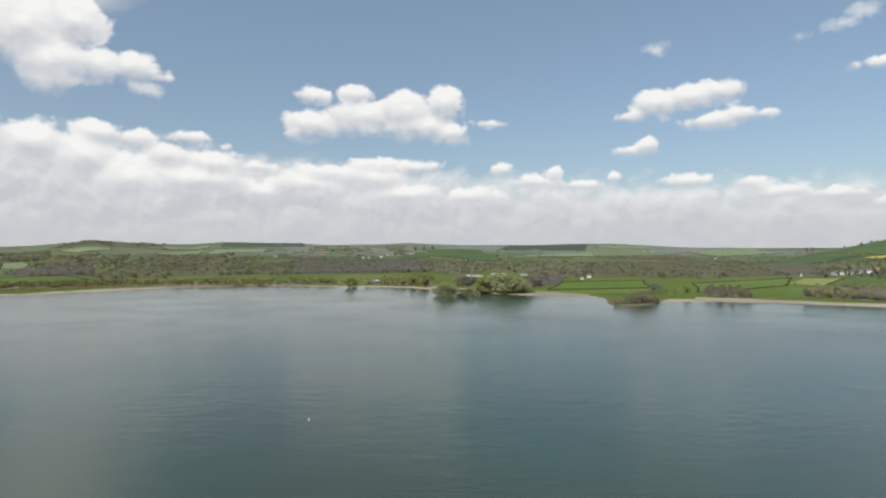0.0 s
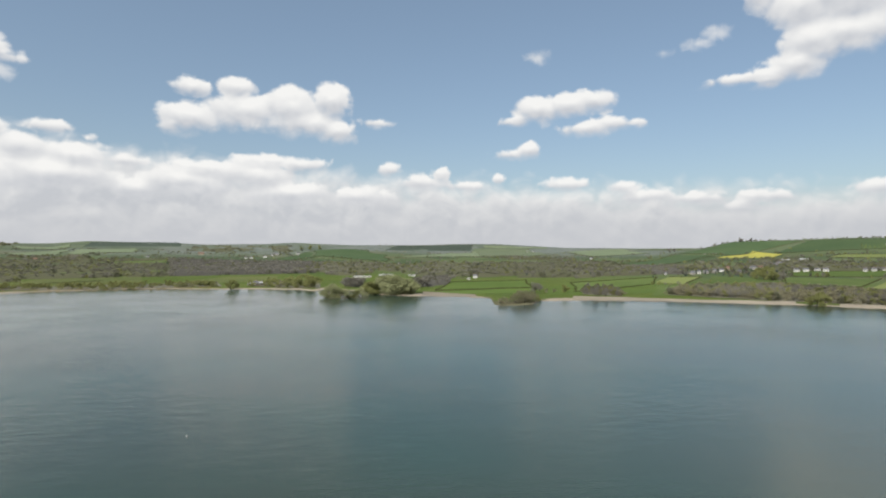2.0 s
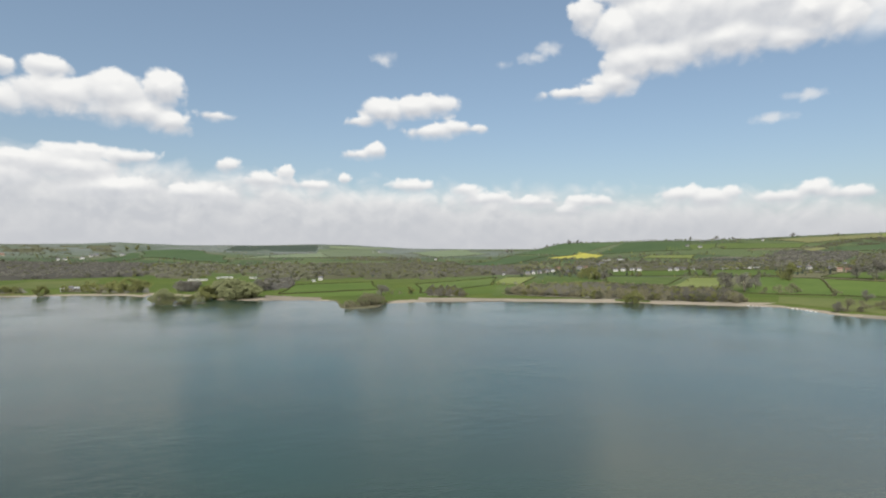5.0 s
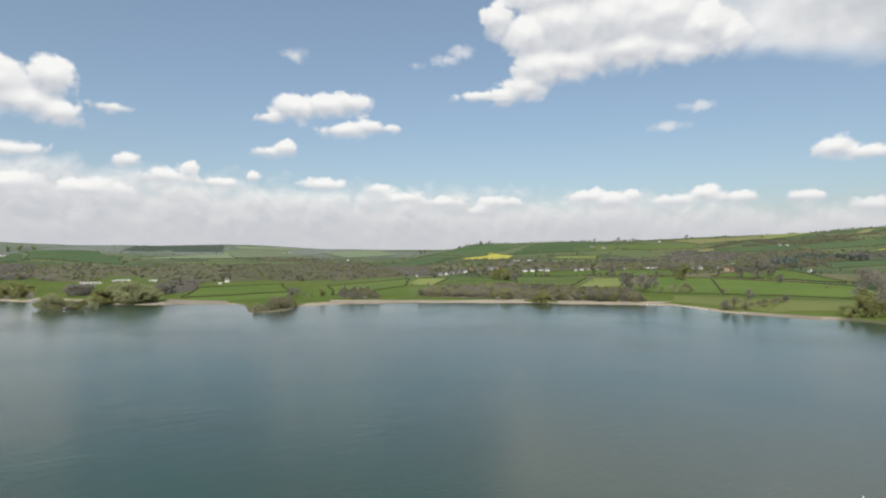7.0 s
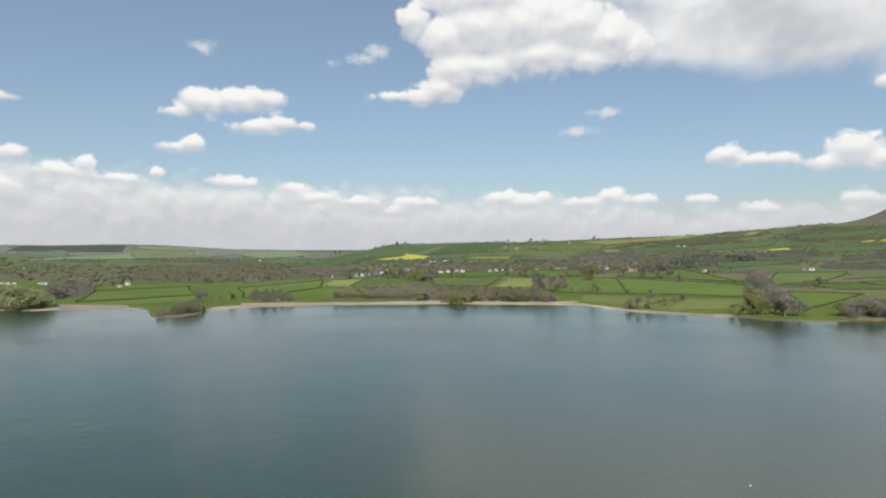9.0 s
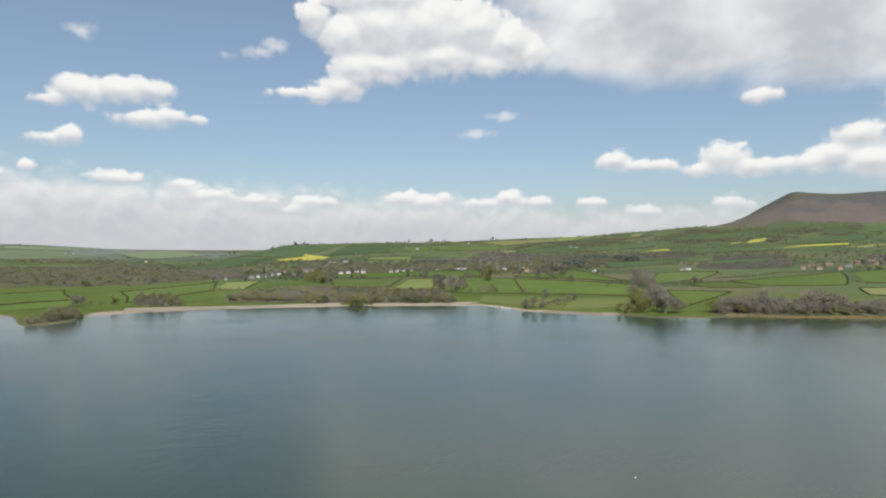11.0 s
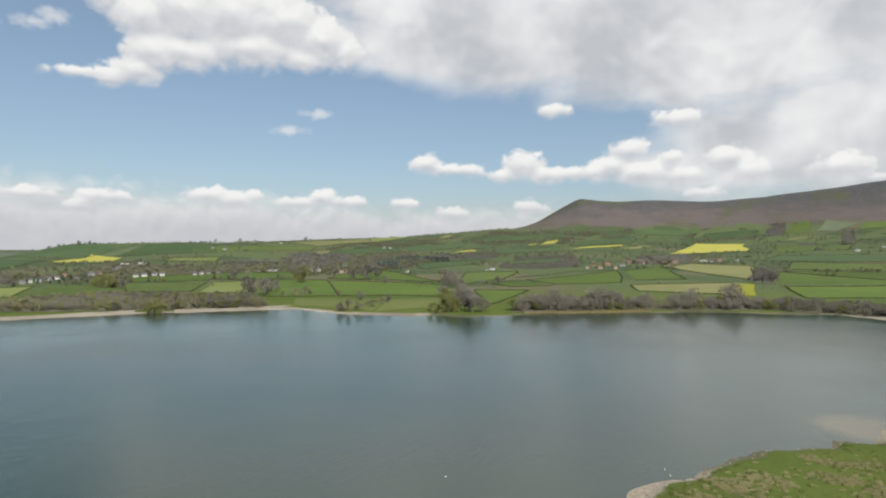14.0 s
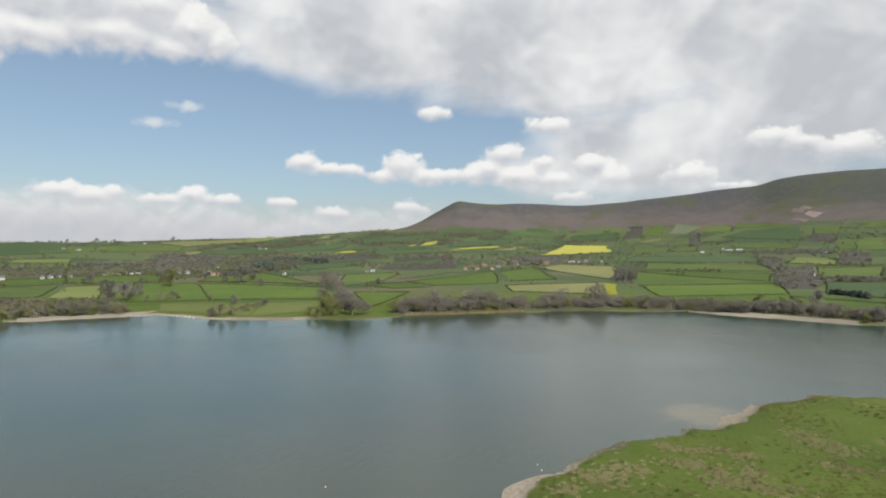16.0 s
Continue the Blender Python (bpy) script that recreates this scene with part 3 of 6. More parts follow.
def field_material(name, a, b_colour):
    """Turf or crop: broad patches, mottling, and faint drill lines."""
    m, n, b, where = material(name)
    own = n.put("ShaderNodeObjectInfo").outputs["Random"]
    broad, mottle, blade = n.noise(where, 0.008, 3.0), n.noise(where, 0.06, 4.0, 0.65), n.noise(where, 0.9, 3.0, 0.7)
    f = n.math("ADD", n.math("MULTIPLY", broad, 0.45), n.math("ADD", n.math("MULTIPLY", mottle, 0.35), n.math("MULTIPLY", blade, 0.2)))
    colour = n.mix(n.ramp(f, 0.35, 0.65), a, b_colour)
    r = n.ramp(own, 0, 1, 0.86, 1.14, False)
    colour = n.mix(1.0, colour, n.put("ShaderNodeCombineColor", r, r, r).outputs[0], "MULTIPLY")
    link(n, colour, b, "Base Color")
    b.inputs["Roughness"].default_value = 0.95
    b.inputs["Specular IOR Level"].default_value = 0.1
    return m


FIELDS = {
    "pasture": (field_material("pasture", (0.072, 0.106, 0.03), (0.104, 0.14, 0.04)), "mid-green grazed pasture with hedges round it"),
    "meadow": (field_material("meadow", (0.063, 0.103, 0.023), (0.094, 0.134, 0.031)), "fresh green meadow on a gentle slope"),
    "bright": (field_material("bright_grass", (0.076, 0.121, 0.025), (0.107, 0.15, 0.034)), "bright green spring grass field"),
    "pale": (field_material("pale_grass", (0.135, 0.165, 0.05), (0.17, 0.195, 0.066)), "pale yellow-green grass field"),
    "olive": (field_material("rough_grass", (0.088, 0.113, 0.034), (0.126, 0.14, 0.047)), "rough olive-green grass by the shore"),
    "straw": (field_material("dry_grass", (0.165, 0.175, 0.068), (0.21, 0.205, 0.09)), "straw-tinged light green field"),
    "dark": (field_material("winter_crop", (0.052, 0.086, 0.037), (0.072, 0.107, 0.045)), "dark green winter crop on a slope"),
    "rape": (field_material("rape_flower", (0.36, 0.345, 0.07), (0.45, 0.42, 0.09)), "yellow oilseed rape field in flower"),
    # pasture green greyed for far fields, so distance haze sits in the colour
    "misty": (field_material("hazed_pasture", (0.125, 0.16, 0.092), (0.165, 0.195, 0.115)), "far hill pasture with haze mixed into its green"),
    "gravel": (field_material("beach_gravel", (0.2, 0.175, 0.135), (0.3, 0.265, 0.205)), "pale stony lake beach at the water's edge"),
    "scree": (field_material("scree", (0.15, 0.126, 0.108), (0.25, 0.208, 0.178)), "pale bare scree on the moor's slope"),
    "rapegreen": (field_material("rape_budding", (0.24, 0.25, 0.03), (0.3, 0.29, 0.04)), "yellow-green crop just coming into flower"),
}
BARK = surface("bark", (0.15, 0.133, 0.108), (0.22, 0.2, 0.165), 0.3, 4.0)
LEAVES = {
    "bare": leaf_material("bare_twigs", (0.2, 0.195, 0.164), (0.268, 0.26, 0.222)),
    # bare-tree twigs lightened to offset how dense near crowns shade themselves
    "alder": leaf_material("lightened_twigs", (0.215, 0.2, 0.165), (0.285, 0.268, 0.225)),
    "leafing": leaf_material("young_leaves", (0.19, 0.21, 0.08), (0.28, 0.29, 0.12)),
    "willow": leaf_material("willow_leaves", (0.25, 0.275, 0.13), (0.36, 0.38, 0.22)),
    "shrub": leaf_material("scrub_twigs", (0.2, 0.19, 0.125), (0.28, 0.265, 0.175)),
    "conifer": leaf_material("conifer_needles", (0.1, 0.132, 0.115), (0.135, 0.168, 0.145)),
    "hedge": leaf_material("hedge_leaves", (0.062, 0.07, 0.034), (0.11, 0.108, 0.058)),
    "thorn": leaf_material("thorn_sprays", (0.15, 0.16, 0.105), (0.21, 0.215, 0.145)),
    "reed": leaf_material("dry_reed", (0.22, 0.18, 0.09), (0.34, 0.28, 0.15)),
    "rush": leaf_material("rush_blades", (0.12, 0.13, 0.035), (0.28, 0.25, 0.11)),
}

# ---- fields and hedges ----
hedges_made = []
field_outlines = []


def joined(name, chunks, mat, parent=None):
    """One mesh object out of (verts, triangles) chunks."""
    verts, faces, base = [], [], 0
    for v, f in chunks:
        verts.append(v)
        faces.append(f + base)
        base += len(v)
    return mesh_object(name, np.concatenate(verts), np.concatenate(faces), mat, parent)


def scraps(rng, centres, size, flat=0.35):
    """A small three-cornered scrap of leaves or twigs at each centre, turned at random."""
    n = len(centres)
    a = rng.normal(size=(n, 3))
    a /= np.linalg.norm(a, axis=1)[:, None]
    b = np.cross(a, rng.normal(size=(n, 3)))
    b /= np.linalg.norm(b, axis=1)[:, None]
    s = (np.asarray(size) * rng.uniform(0.6, 1.4, n))[:, None]
    v = np.stack([centres + a * s, centres - a * s * 0.5 + b * s * flat * 2, centres - a * s * 0.5 - b * s * flat * 2], 1)
    return v.reshape(-1, 3), np.arange(3 * n).reshape(-1, 3)


def bent(x, y):
    """The plan's straight boundaries, bent a little as old field edges are."""
    far = np.clip(np.hypot(x, y) / 1200, 0.6, 2.2)
    return x + waves(x, y, 110, 21) * 6 * far, y + waves(x, y, 120, 23) * 6 * far


def doubled(a, b):
    """Whether a hedge from a to b would run beside one that stands already."""
    u = np.array([0.2, 0.5, 0.8])
    x, y = a[0] + (b[0] - a[0]) * u, a[1] + (b[1] - a[1]) * u
    gap = np.clip(np.hypot(x, y) * 0.03, 18, 70)
    for (cx, cy), (dx, dy) in hedges_made:
        ex, ey = dx - cx, dy - cy
        t = np.clip(((x - cx) * ex + (y - cy) * ey) / (ex * ex + ey * ey), 0, 1)
        if (np.hypot(x - cx - t * ex, y - cy - t * ey) < gap).sum() >= 2:
            return True
    return False


def in_fields(x, y, margin):
    """Which places lie in a field, margin metres or more from its edge."""
    out = np.zeros(np.shape(x), bool)
    for outline in field_outlines:
        (x0, y0), (x1, y1) = np.min(outline, axis=0), np.max(outline, axis=0)
        close = (x > x0) & (x < x1) & (y > y0) & (y < y1)
        if close.any():
            out[close] |= inside_distance(x[close], y[close], outline) > margin
    return out


def hedge(*points):
    """A field hedge: a rough core with leafy scraps on it, following the ground."""
    for (ax, ay), (bx, by) in zip(points, points[1:]):
        length = math.hypot(bx - ax, by - ay)
        mid = ((ax + bx) / 2, (ay + by) / 2)
        if length < 12 or doubled((ax, ay), (bx, by)):
            continue
        hedges_made.append(((ax, ay), (bx, by)))
        rng = np.random.default_rng(int(abs(ax * 7 + by * 3)) + 5)
        far = math.hypot(*mid)
        tall = 1.3 if far < 1600 else 2.0
        n = max(3, int(length / 9))
        u = np.linspace(0, 1, n)
        nx, ny = -(by - ay) / length, (bx - ax) / length
        sway = rng.normal(0, 0.5, n)
        cx, cy = ax + (bx - ax) * u + nx * sway, ay + (by - ay) * u + ny * sway
        cx, cy = bent(cx, cy)
        cz = terrain(cx, cy)
        top = tall * rng.uniform(0.55, 1.1, n)
        rings = []
        for side, lift in ((-1.0, 0), (-0.8, 0.7), (0, 1.0), (0.8, 0.75), (1.0, 0)):
            wide = side * tall * 0.5 * rng.uniform(0.8, 1.2, n)
            rings.append(np.stack([cx + nx * wide, cy + ny * wide, cz + top * lift - (0.3 if lift == 0 else 0)], 1))
        v = np.stack(rings, 1).reshape(-1, 3)
        i, j = np.meshgrid(np.arange(n - 1), np.arange(4), indexing="ij")
        q = np.stack([i * 5 + j, i * 5 + j + 1, i * 5 + j + 6, i * 5 + j + 5], -1).reshape(-1, 4)
        core = (v, np.concatenate([q[:, :3], q[:, [0, 2, 3]]]))
        m = int(length * (2.5 if far < 1600 else 1.2))
        t = rng.uniform(0, 1, m)
        px, py = np.interp(t, u, cx) + nx * rng.normal(0, tall * 0.4, m), np.interp(t, u, cy) + ny * rng.normal(0, tall * 0.4, m)
        pz = np.interp(t, u, cz) + rng.uniform(0.2, 1.15, m) * tall
        ob = joined("hedgerow", [core, scraps(rng, np.stack([px, py, pz], 1), 0.6)], LEAVES["hedge"])
        tagged(ob, "clipped dark green-brown field hedge in early spring", "hedge", group="field hedges")


def field(kind, hedged, *corners):
    """A field laid over the ground, given by its corners in the plan."""
    mat, words = FIELDS[kind]
    field_outlines.append(list(corners))
    a, b, c, d = (np.array(p, float) for p in corners)
    n = int(max(3, min(50, max(np.linalg.norm(b - a), np.linalg.norm(c - d)) / 14)))
    m = int(max(3, min(60, max(np.linalg.norm(d - a), np.linalg.norm(c - b)) / 10)))
    u, v = np.meshgrid(np.linspace(0, 1, n + 1), np.linspace(0, 1, m + 1), indexing="ij")
    u, v = u[..., None], v[..., None]
    p = a * (1 - u) * (1 - v) + b * u * (1 - v) + c * u * v + d * (1 - u) * v
    p[..., 0], p[..., 1] = bent(p[..., 0], p[..., 1])
    far = np.hypot(p[..., 0], p[..., 1])
    z = terrain(p[..., 0], p[..., 1]) + 0.25 + np.clip((far - 1200) / 2500, 0, 1) * 1.5
    verts = np.concatenate([p, z[..., None]], -1).reshape(-1, 3)
    i, j = np.meshgrid(np.arange(n), np.arange(m), indexing="ij")
    k = m + 1
    faces = np.stack([i * k + j, (i + 1) * k + j, (i + 1) * k + j + 1, i * k + j + 1], -1).reshape(-1, 4)
    (ax, ay), (bx, by), (cx, cy) = a, b, c
    if (bx - ax) * (cy - ay) - (by - ay) * (cx - ax) < 0:
        faces = faces[:, ::-1]
    name = {"gravel": "beach", "scree": "scree_slope", "rape": "rape_field", "rapegreen": "crop_field", "dark": "crop_field"}.get(kind, "grass_field")
    ob = mesh_object(name, verts, faces, mat, smooth=True)
    tagged(ob, words, "field", group="fields", kind="structure")
    if hedged:
        ring = list(corners) + [corners[0]]
        for s, e in zip(ring, ring[1:]):
            hedge(s, e)


# ---- plants ----
def tube(path, radii, sides=5):
    """A tapered tube along a path."""
    path = np.asarray(path, float)
    v, f = [], []
    for k, (p, r) in enumerate(zip(path, radii)):
        d = path[min(k + 1, len(path) - 1)] - path[max(k - 1, 0)]
        d /= np.linalg.norm(d)
        side = np.cross(d, (0.3, 1, 0.2))
        side /= np.linalg.norm(side)
        up = np.cross(d, side)
        for s in range(sides):
            a = 2 * math.pi * s / sides
            v.append(p + r * (math.cos(a) * side + math.sin(a) * up))
    for k in range(len(path) - 1):
        for s in range(sides):
            a, b = k * sides + s, k * sides + (s + 1) % sides
            f += [(a, b, b + sides), (a, b + sides, a + sides)]
    return np.array(v), np.array(f)


SHAPES = {  # trunk height, crown width, crown bottom, scraps, scrap size, slimness: all for a plant 1 m tall
    "bare": (0.3, 0.42, 0.1, 1300, 0.048, 0.19),
    "leafing": (0.22, 0.44, 0.08, 1100, 0.045, 0.35),
    "willow": (0.12, 0.62, 0.0, 1500, 0.042, 0.32),
    "shrub": (0.1, 0.66, 0.0, 1000, 0.05, 0.2),
    "alder": (0.2, 0.5, 0.06, 900, 0.05, 0.22),
    "thorn": (0.2, 0.48, 0.05, 500, 0.05, 0.3),
    "conifer": (0.1, 0.2, 0.04, 480, 0.06, 0.3),
}


def plant_parts(kind, seed, count=None, coarse=1.0, limbed=True):
    """Wood and crown of a plant 1 m tall, as (verts, triangles)."""
    rng = np.random.default_rng(seed)
    fork, wide, low, scrap_count, size, slim = SHAPES[kind]
    count = count or scrap_count
    lean = rng.normal(0, 0.03, 2)
    crown_top = np.array([lean[0] * 2, lean[1] * 2, 0.97])
    wood_chunks = [tube([(0, 0, -0.02), (lean[0] * 0.5, lean[1] * 0.5, fork * 0.6), (lean[0], lean[1], fork), crown_top * 0.9], (0.03, 0.024, 0.019, 0.005))
                   if limbed else tube([(0, 0, -0.02), crown_top * 0.8], (0.028 if kind != "conifer" else 0.012, 0.006), 3)]
    tips, sizes = [], []
    if kind == "conifer":
        for k in range(11):
            h = low + (0.96 - low) * (k + 0.3) / 11
            r = wide * (1 - h) + 0.015
            for s in range(5):
                a = s * 1.257 + k * 0.7 + rng.normal(0, 0.2)
                tips.append((math.cos(a) * r * 0.6, math.sin(a) * r * 0.6, h))
                sizes.append((r * 0.55, 0.035))
    else:
        limbs = 9 if kind != "shrub" else 7
        for k in range(limbs):
            a = k * 2.4 + rng.normal(0, 0.3)
            out = wide * rng.uniform(0.45, 0.82) * (1.1 if k % 3 else 0.5)
            h = low + (0.93 - low) * ((0.12 + 0.8 * ((k * 0.618) % 1.0)) if kind in ("willow", "shrub", "leafing") else (0.26 + 0.66 * ((k * 0.618) % 1.0)))
            out *= math.sqrt(max(0.15, 1 - ((h - 0.45) / 0.55) ** 2))
            end = np.array([math.cos(a) * out, math.sin(a) * out, h])
            start = np.array([lean[0], lean[1], fork * rng.uniform(0.5, 1.4)])
            bend = (start + end) / 2 + np.array([0, 0, 0.06])
            if limbed:
                wood_chunks.append(tube([start, bend, end], (0.014, 0.009, 0.003), 4))
            tips.append(end)
            sizes.append((wide * rng.uniform(0.4, 0.58), rng.uniform(0.17, 0.25)))
            for _ in range(2):
                off = rng.normal(0, 0.11, 3)
                tips.append(end + off)
                sizes.append((wide * rng.uniform(0.25, 0.38), rng.uniform(0.1, 0.16)))
        tips.append(crown_top * 0.86)
        sizes.append((wide * 0.35, 0.12))
    tips, sizes = np.array(tips), np.array(sizes) * (1.3 if kind in ("alder", "thorn") else 1.0)
    pick = rng.choice(len(tips), count, p=sizes[:, 0] ** 1.5 / (sizes[:, 0] ** 1.5).sum())
    d = rng.normal(size=(count, 3))
    d /= np.linalg.norm(d, axis=1)[:, None]
    d *= rng.uniform(0.35, 1.0, count)[:, None] ** 0.6
    at = tips[pick] + d * np.stack([sizes[pick, 0], sizes[pick, 0], sizes[pick, 1]], 1)
    at[:, 2] = np.clip(at[:, 2], 0.015, 1.0)
    crown = scraps(rng, at, size * coarse, slim * (1.0 if coarse == 1 else 1.3 if limbed else 1.7))
    v = np.concatenate([c[0] for c in wood_chunks])
    base, fs = 0, []
    for c in wood_chunks:
        fs.append(c[1] + base)
        base += len(c[0])
    return (v, np.concatenate(fs)), crown


WORDS = {
    "bare": ("broadleaf_tree", "bare grey-brown broadleaf tree before leaf-out", "tree"),
    "alder": ("lakeside_tree", "bare lakeside tree, its twigs lightened against self-shading", "tree"),
    "leafing": ("broadleaf_tree", "broadleaf tree in fresh yellow-green spring leaf", "tree"),
    "willow": ("willow_tree", "rounded pale green willow at the water's edge", "tree"),
    "shrub": ("shrub", "low brown-green leafless shrub in rough grass", "shrub"),
    "conifer": ("conifer", "dark green conifer", "tree"),
}
prototypes = {}


def tree(kind, x, y, tall):
    """A tree or shrub of its own: trunk with limbs, and crown."""
    variant = int(abs(x * 13 + y * 7)) % 3
    key = (kind, variant)
    name, words, category = WORDS[kind]
    z = float(terrain(np.array([x]), np.array([y]))[0])
    turn = (x * 31 + y * 17) % 360
    m = Matrix.Translation((x, y, max(z, -0.2) - 0.05)) @ pose(0, 0, 0, 0, 0, turn)
    if key not in prototypes:
        woody, crown = plant_parts(kind, 40 + variant * 7 + len(kind))
        made = []
        for part_name, (v, f), mat in (("trunk", woody, BARK), ("crown", crown, LEAVES[kind])):
            ob = mesh_object(part_name, v, f, mat)
            made.append(ob.data)
            bpy.data.objects.remove(ob)
        prototypes[key] = made
    holder = new(name)
    holder.empty_display_size = 0.5
    holder.matrix_world = m @ Matrix.Diagonal((tall, tall, tall, 1))
    for part_name, data in zip(("trunk", "crown"), prototypes[key]):
        ob = new(part_name, data)
        ob.parent = holder
    tagged(holder, words, category, group=category + "s by the lake")


def inside_quad(rng, corners, n):
    """n places spread over a four-cornered patch of the plan."""
    a, b, c, d = (np.array(p, float) for p in corners)
    u, v = rng.uniform(0, 1, (n, 1)), rng.uniform(0, 1, (n, 1))
    return a * (1 - u) * (1 - v) + b * u * (1 - v) + c * u * v + d * (1 - u) * v


MIXES = {"bare": (("bare", 0.78), ("thorn", 0.13), ("leafing", 0.05), ("shrub", 0.04)), "mixed": (("bare", 0.46), ("thorn", 0.28), ("leafing", 0.14), ("conifer", 0.03), ("shrub", 0.09)),
         "conifer": (("conifer", 0.95), ("bare", 0.05)), "scrub": (("shrub", 0.42), ("thorn", 0.12), ("leafing", 0.16), ("bare", 0.3)),
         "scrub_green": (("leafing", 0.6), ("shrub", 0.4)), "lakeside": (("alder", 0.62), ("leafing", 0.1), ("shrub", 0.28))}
WOOD_WORDS = {"bare": "leafless grey-brown woodland on low ground", "mixed": "mixed woodland, part bare and part in new leaf", "conifer": "dark green conifer plantation",
              "scrub": "brown leafless scrub along the shore", "scrub_green": "yellow-green scrub behind the beach", "lakeside": "bare lakeside trees over the water"}
low_plants = {}
LITTER = surface("leaf_litter", (0.12, 0.118, 0.085), (0.17, 0.165, 0.12), 0.02, 0.4, 0.95)


def litter(corners):
    """The brown floor of fallen leaves and dead bracken under the trees."""
    a, b, c, d = (np.array(p, float) for p in corners)
    n = m = 16
    u, v = np.meshgrid(np.linspace(0, 1, n + 1), np.linspace(0, 1, m + 1), indexing="ij")
    u, v = u[..., None], v[..., None]
    p = a * (1 - u) * (1 - v) + b * u * (1 - v) + c * u * v + d * (1 - u) * v
    p[..., 0], p[..., 1] = bent(p[..., 0], p[..., 1])
    z = terrain(p[..., 0], p[..., 1]) + 0.35
    z = np.where(z < 0.6, -0.4, z)
    verts = np.concatenate([p, z[..., None]], -1).reshape(-1, 3)
    i, j = np.meshgrid(np.arange(n), np.arange(m), indexing="ij")
    k = m + 1
    faces = np.stack([i * k + j, (i + 1) * k + j, (i + 1) * k + j + 1, i * k + j + 1], -1).reshape(-1, 4)
    return mesh_object("litter", verts, faces, LITTER, smooth=True)


CANOPY = {
    "bare": leaf_material("twig_canopy", (0.122, 0.12, 0.105), (0.172, 0.168, 0.146)),
    "mixed": leaf_material("budding_canopy", (0.112, 0.12, 0.072), (0.17, 0.17, 0.11)),
    "conifer": leaf_material("conifer_canopy", (0.085, 0.112, 0.09), (0.118, 0.145, 0.118)),
}


def wood_mask(x, y):
    """Where a wood is thick and where it opens into clearings."""
    return 0.6 * waves(x, y, 26, 13) + 0.7 * waves(x, y, 70, 17)


def canopy(kind, corners, tall, level):
    """The closed mass of twigs below the tree tops of a far wood, with holes for fields, clearings and houses."""
    a, b, c, d = (np.array(p, float) for p in corners)
    n = int(np.clip(max(np.linalg.norm(b - a), np.linalg.norm(c - d)) / 9, 4, 110))
    m = int(np.clip(max(np.linalg.norm(d - a), np.linalg.norm(c - b)) / 9, 4, 110))
    u, v = np.meshgrid(np.linspace(0, 1, n + 1), np.linspace(0, 1, m + 1), indexing="ij")
    rim = np.minimum(np.minimum(u, 1 - u) * n, np.minimum(v, 1 - v) * m) / 2.5
    u, v = u[..., None], v[..., None]
    p = a * (1 - u) * (1 - v) + b * u * (1 - v) + c * u * v + d * (1 - u) * v
    x, y = p[..., 0], p[..., 1]
    grow = np.clip((wood_mask(x, y) - level) * 2.5, 0, 1) * np.clip(rim, 0, 1)
    for outline in field_outlines:
        box_low, box_high = np.min(outline, axis=0) - 30, np.max(outline, axis=0) + 30
        if (x.max() > box_low[0]) and (x.min() < box_high[0]) and (y.max() > box_low[1]) and (y.min() < box_high[1]):
            grow *= np.clip(-inside_distance(x, y, outline) / 12, 0, 1)
    for hx, hy in house_spots:
        grow *= np.clip((np.hypot(x - hx, y - hy) - 14) / 16, 0, 1)
    rng = np.random.default_rng(int(abs(a[0] + b[1])) + n)
    lumps = 0.56 + 0.1 * waves(x, y, 4.5, 2) + 0.07 * waves(x, y, 9, 6) + rng.normal(0, 0.06, x.shape)
    z = terrain(x, y) - 0.6 + grow * (tall * lumps + 0.6)
    i, j = np.meshgrid(np.arange(n), np.arange(m), indexing="ij")
    k = m + 1
    faces = np.stack([i * k + j, (i + 1) * k + j, (i + 1) * k + j + 1, i * k + j + 1], -1).reshape(-1, 4)
    raised = (grow.ravel()[faces] > 0.02).any(axis=1)
    verts = np.stack([x, y, z], -1).reshape(-1, 3)
    return mesh_object("understorey", verts, faces[raised], CANOPY[kind], smooth=True) if raised.any() else None


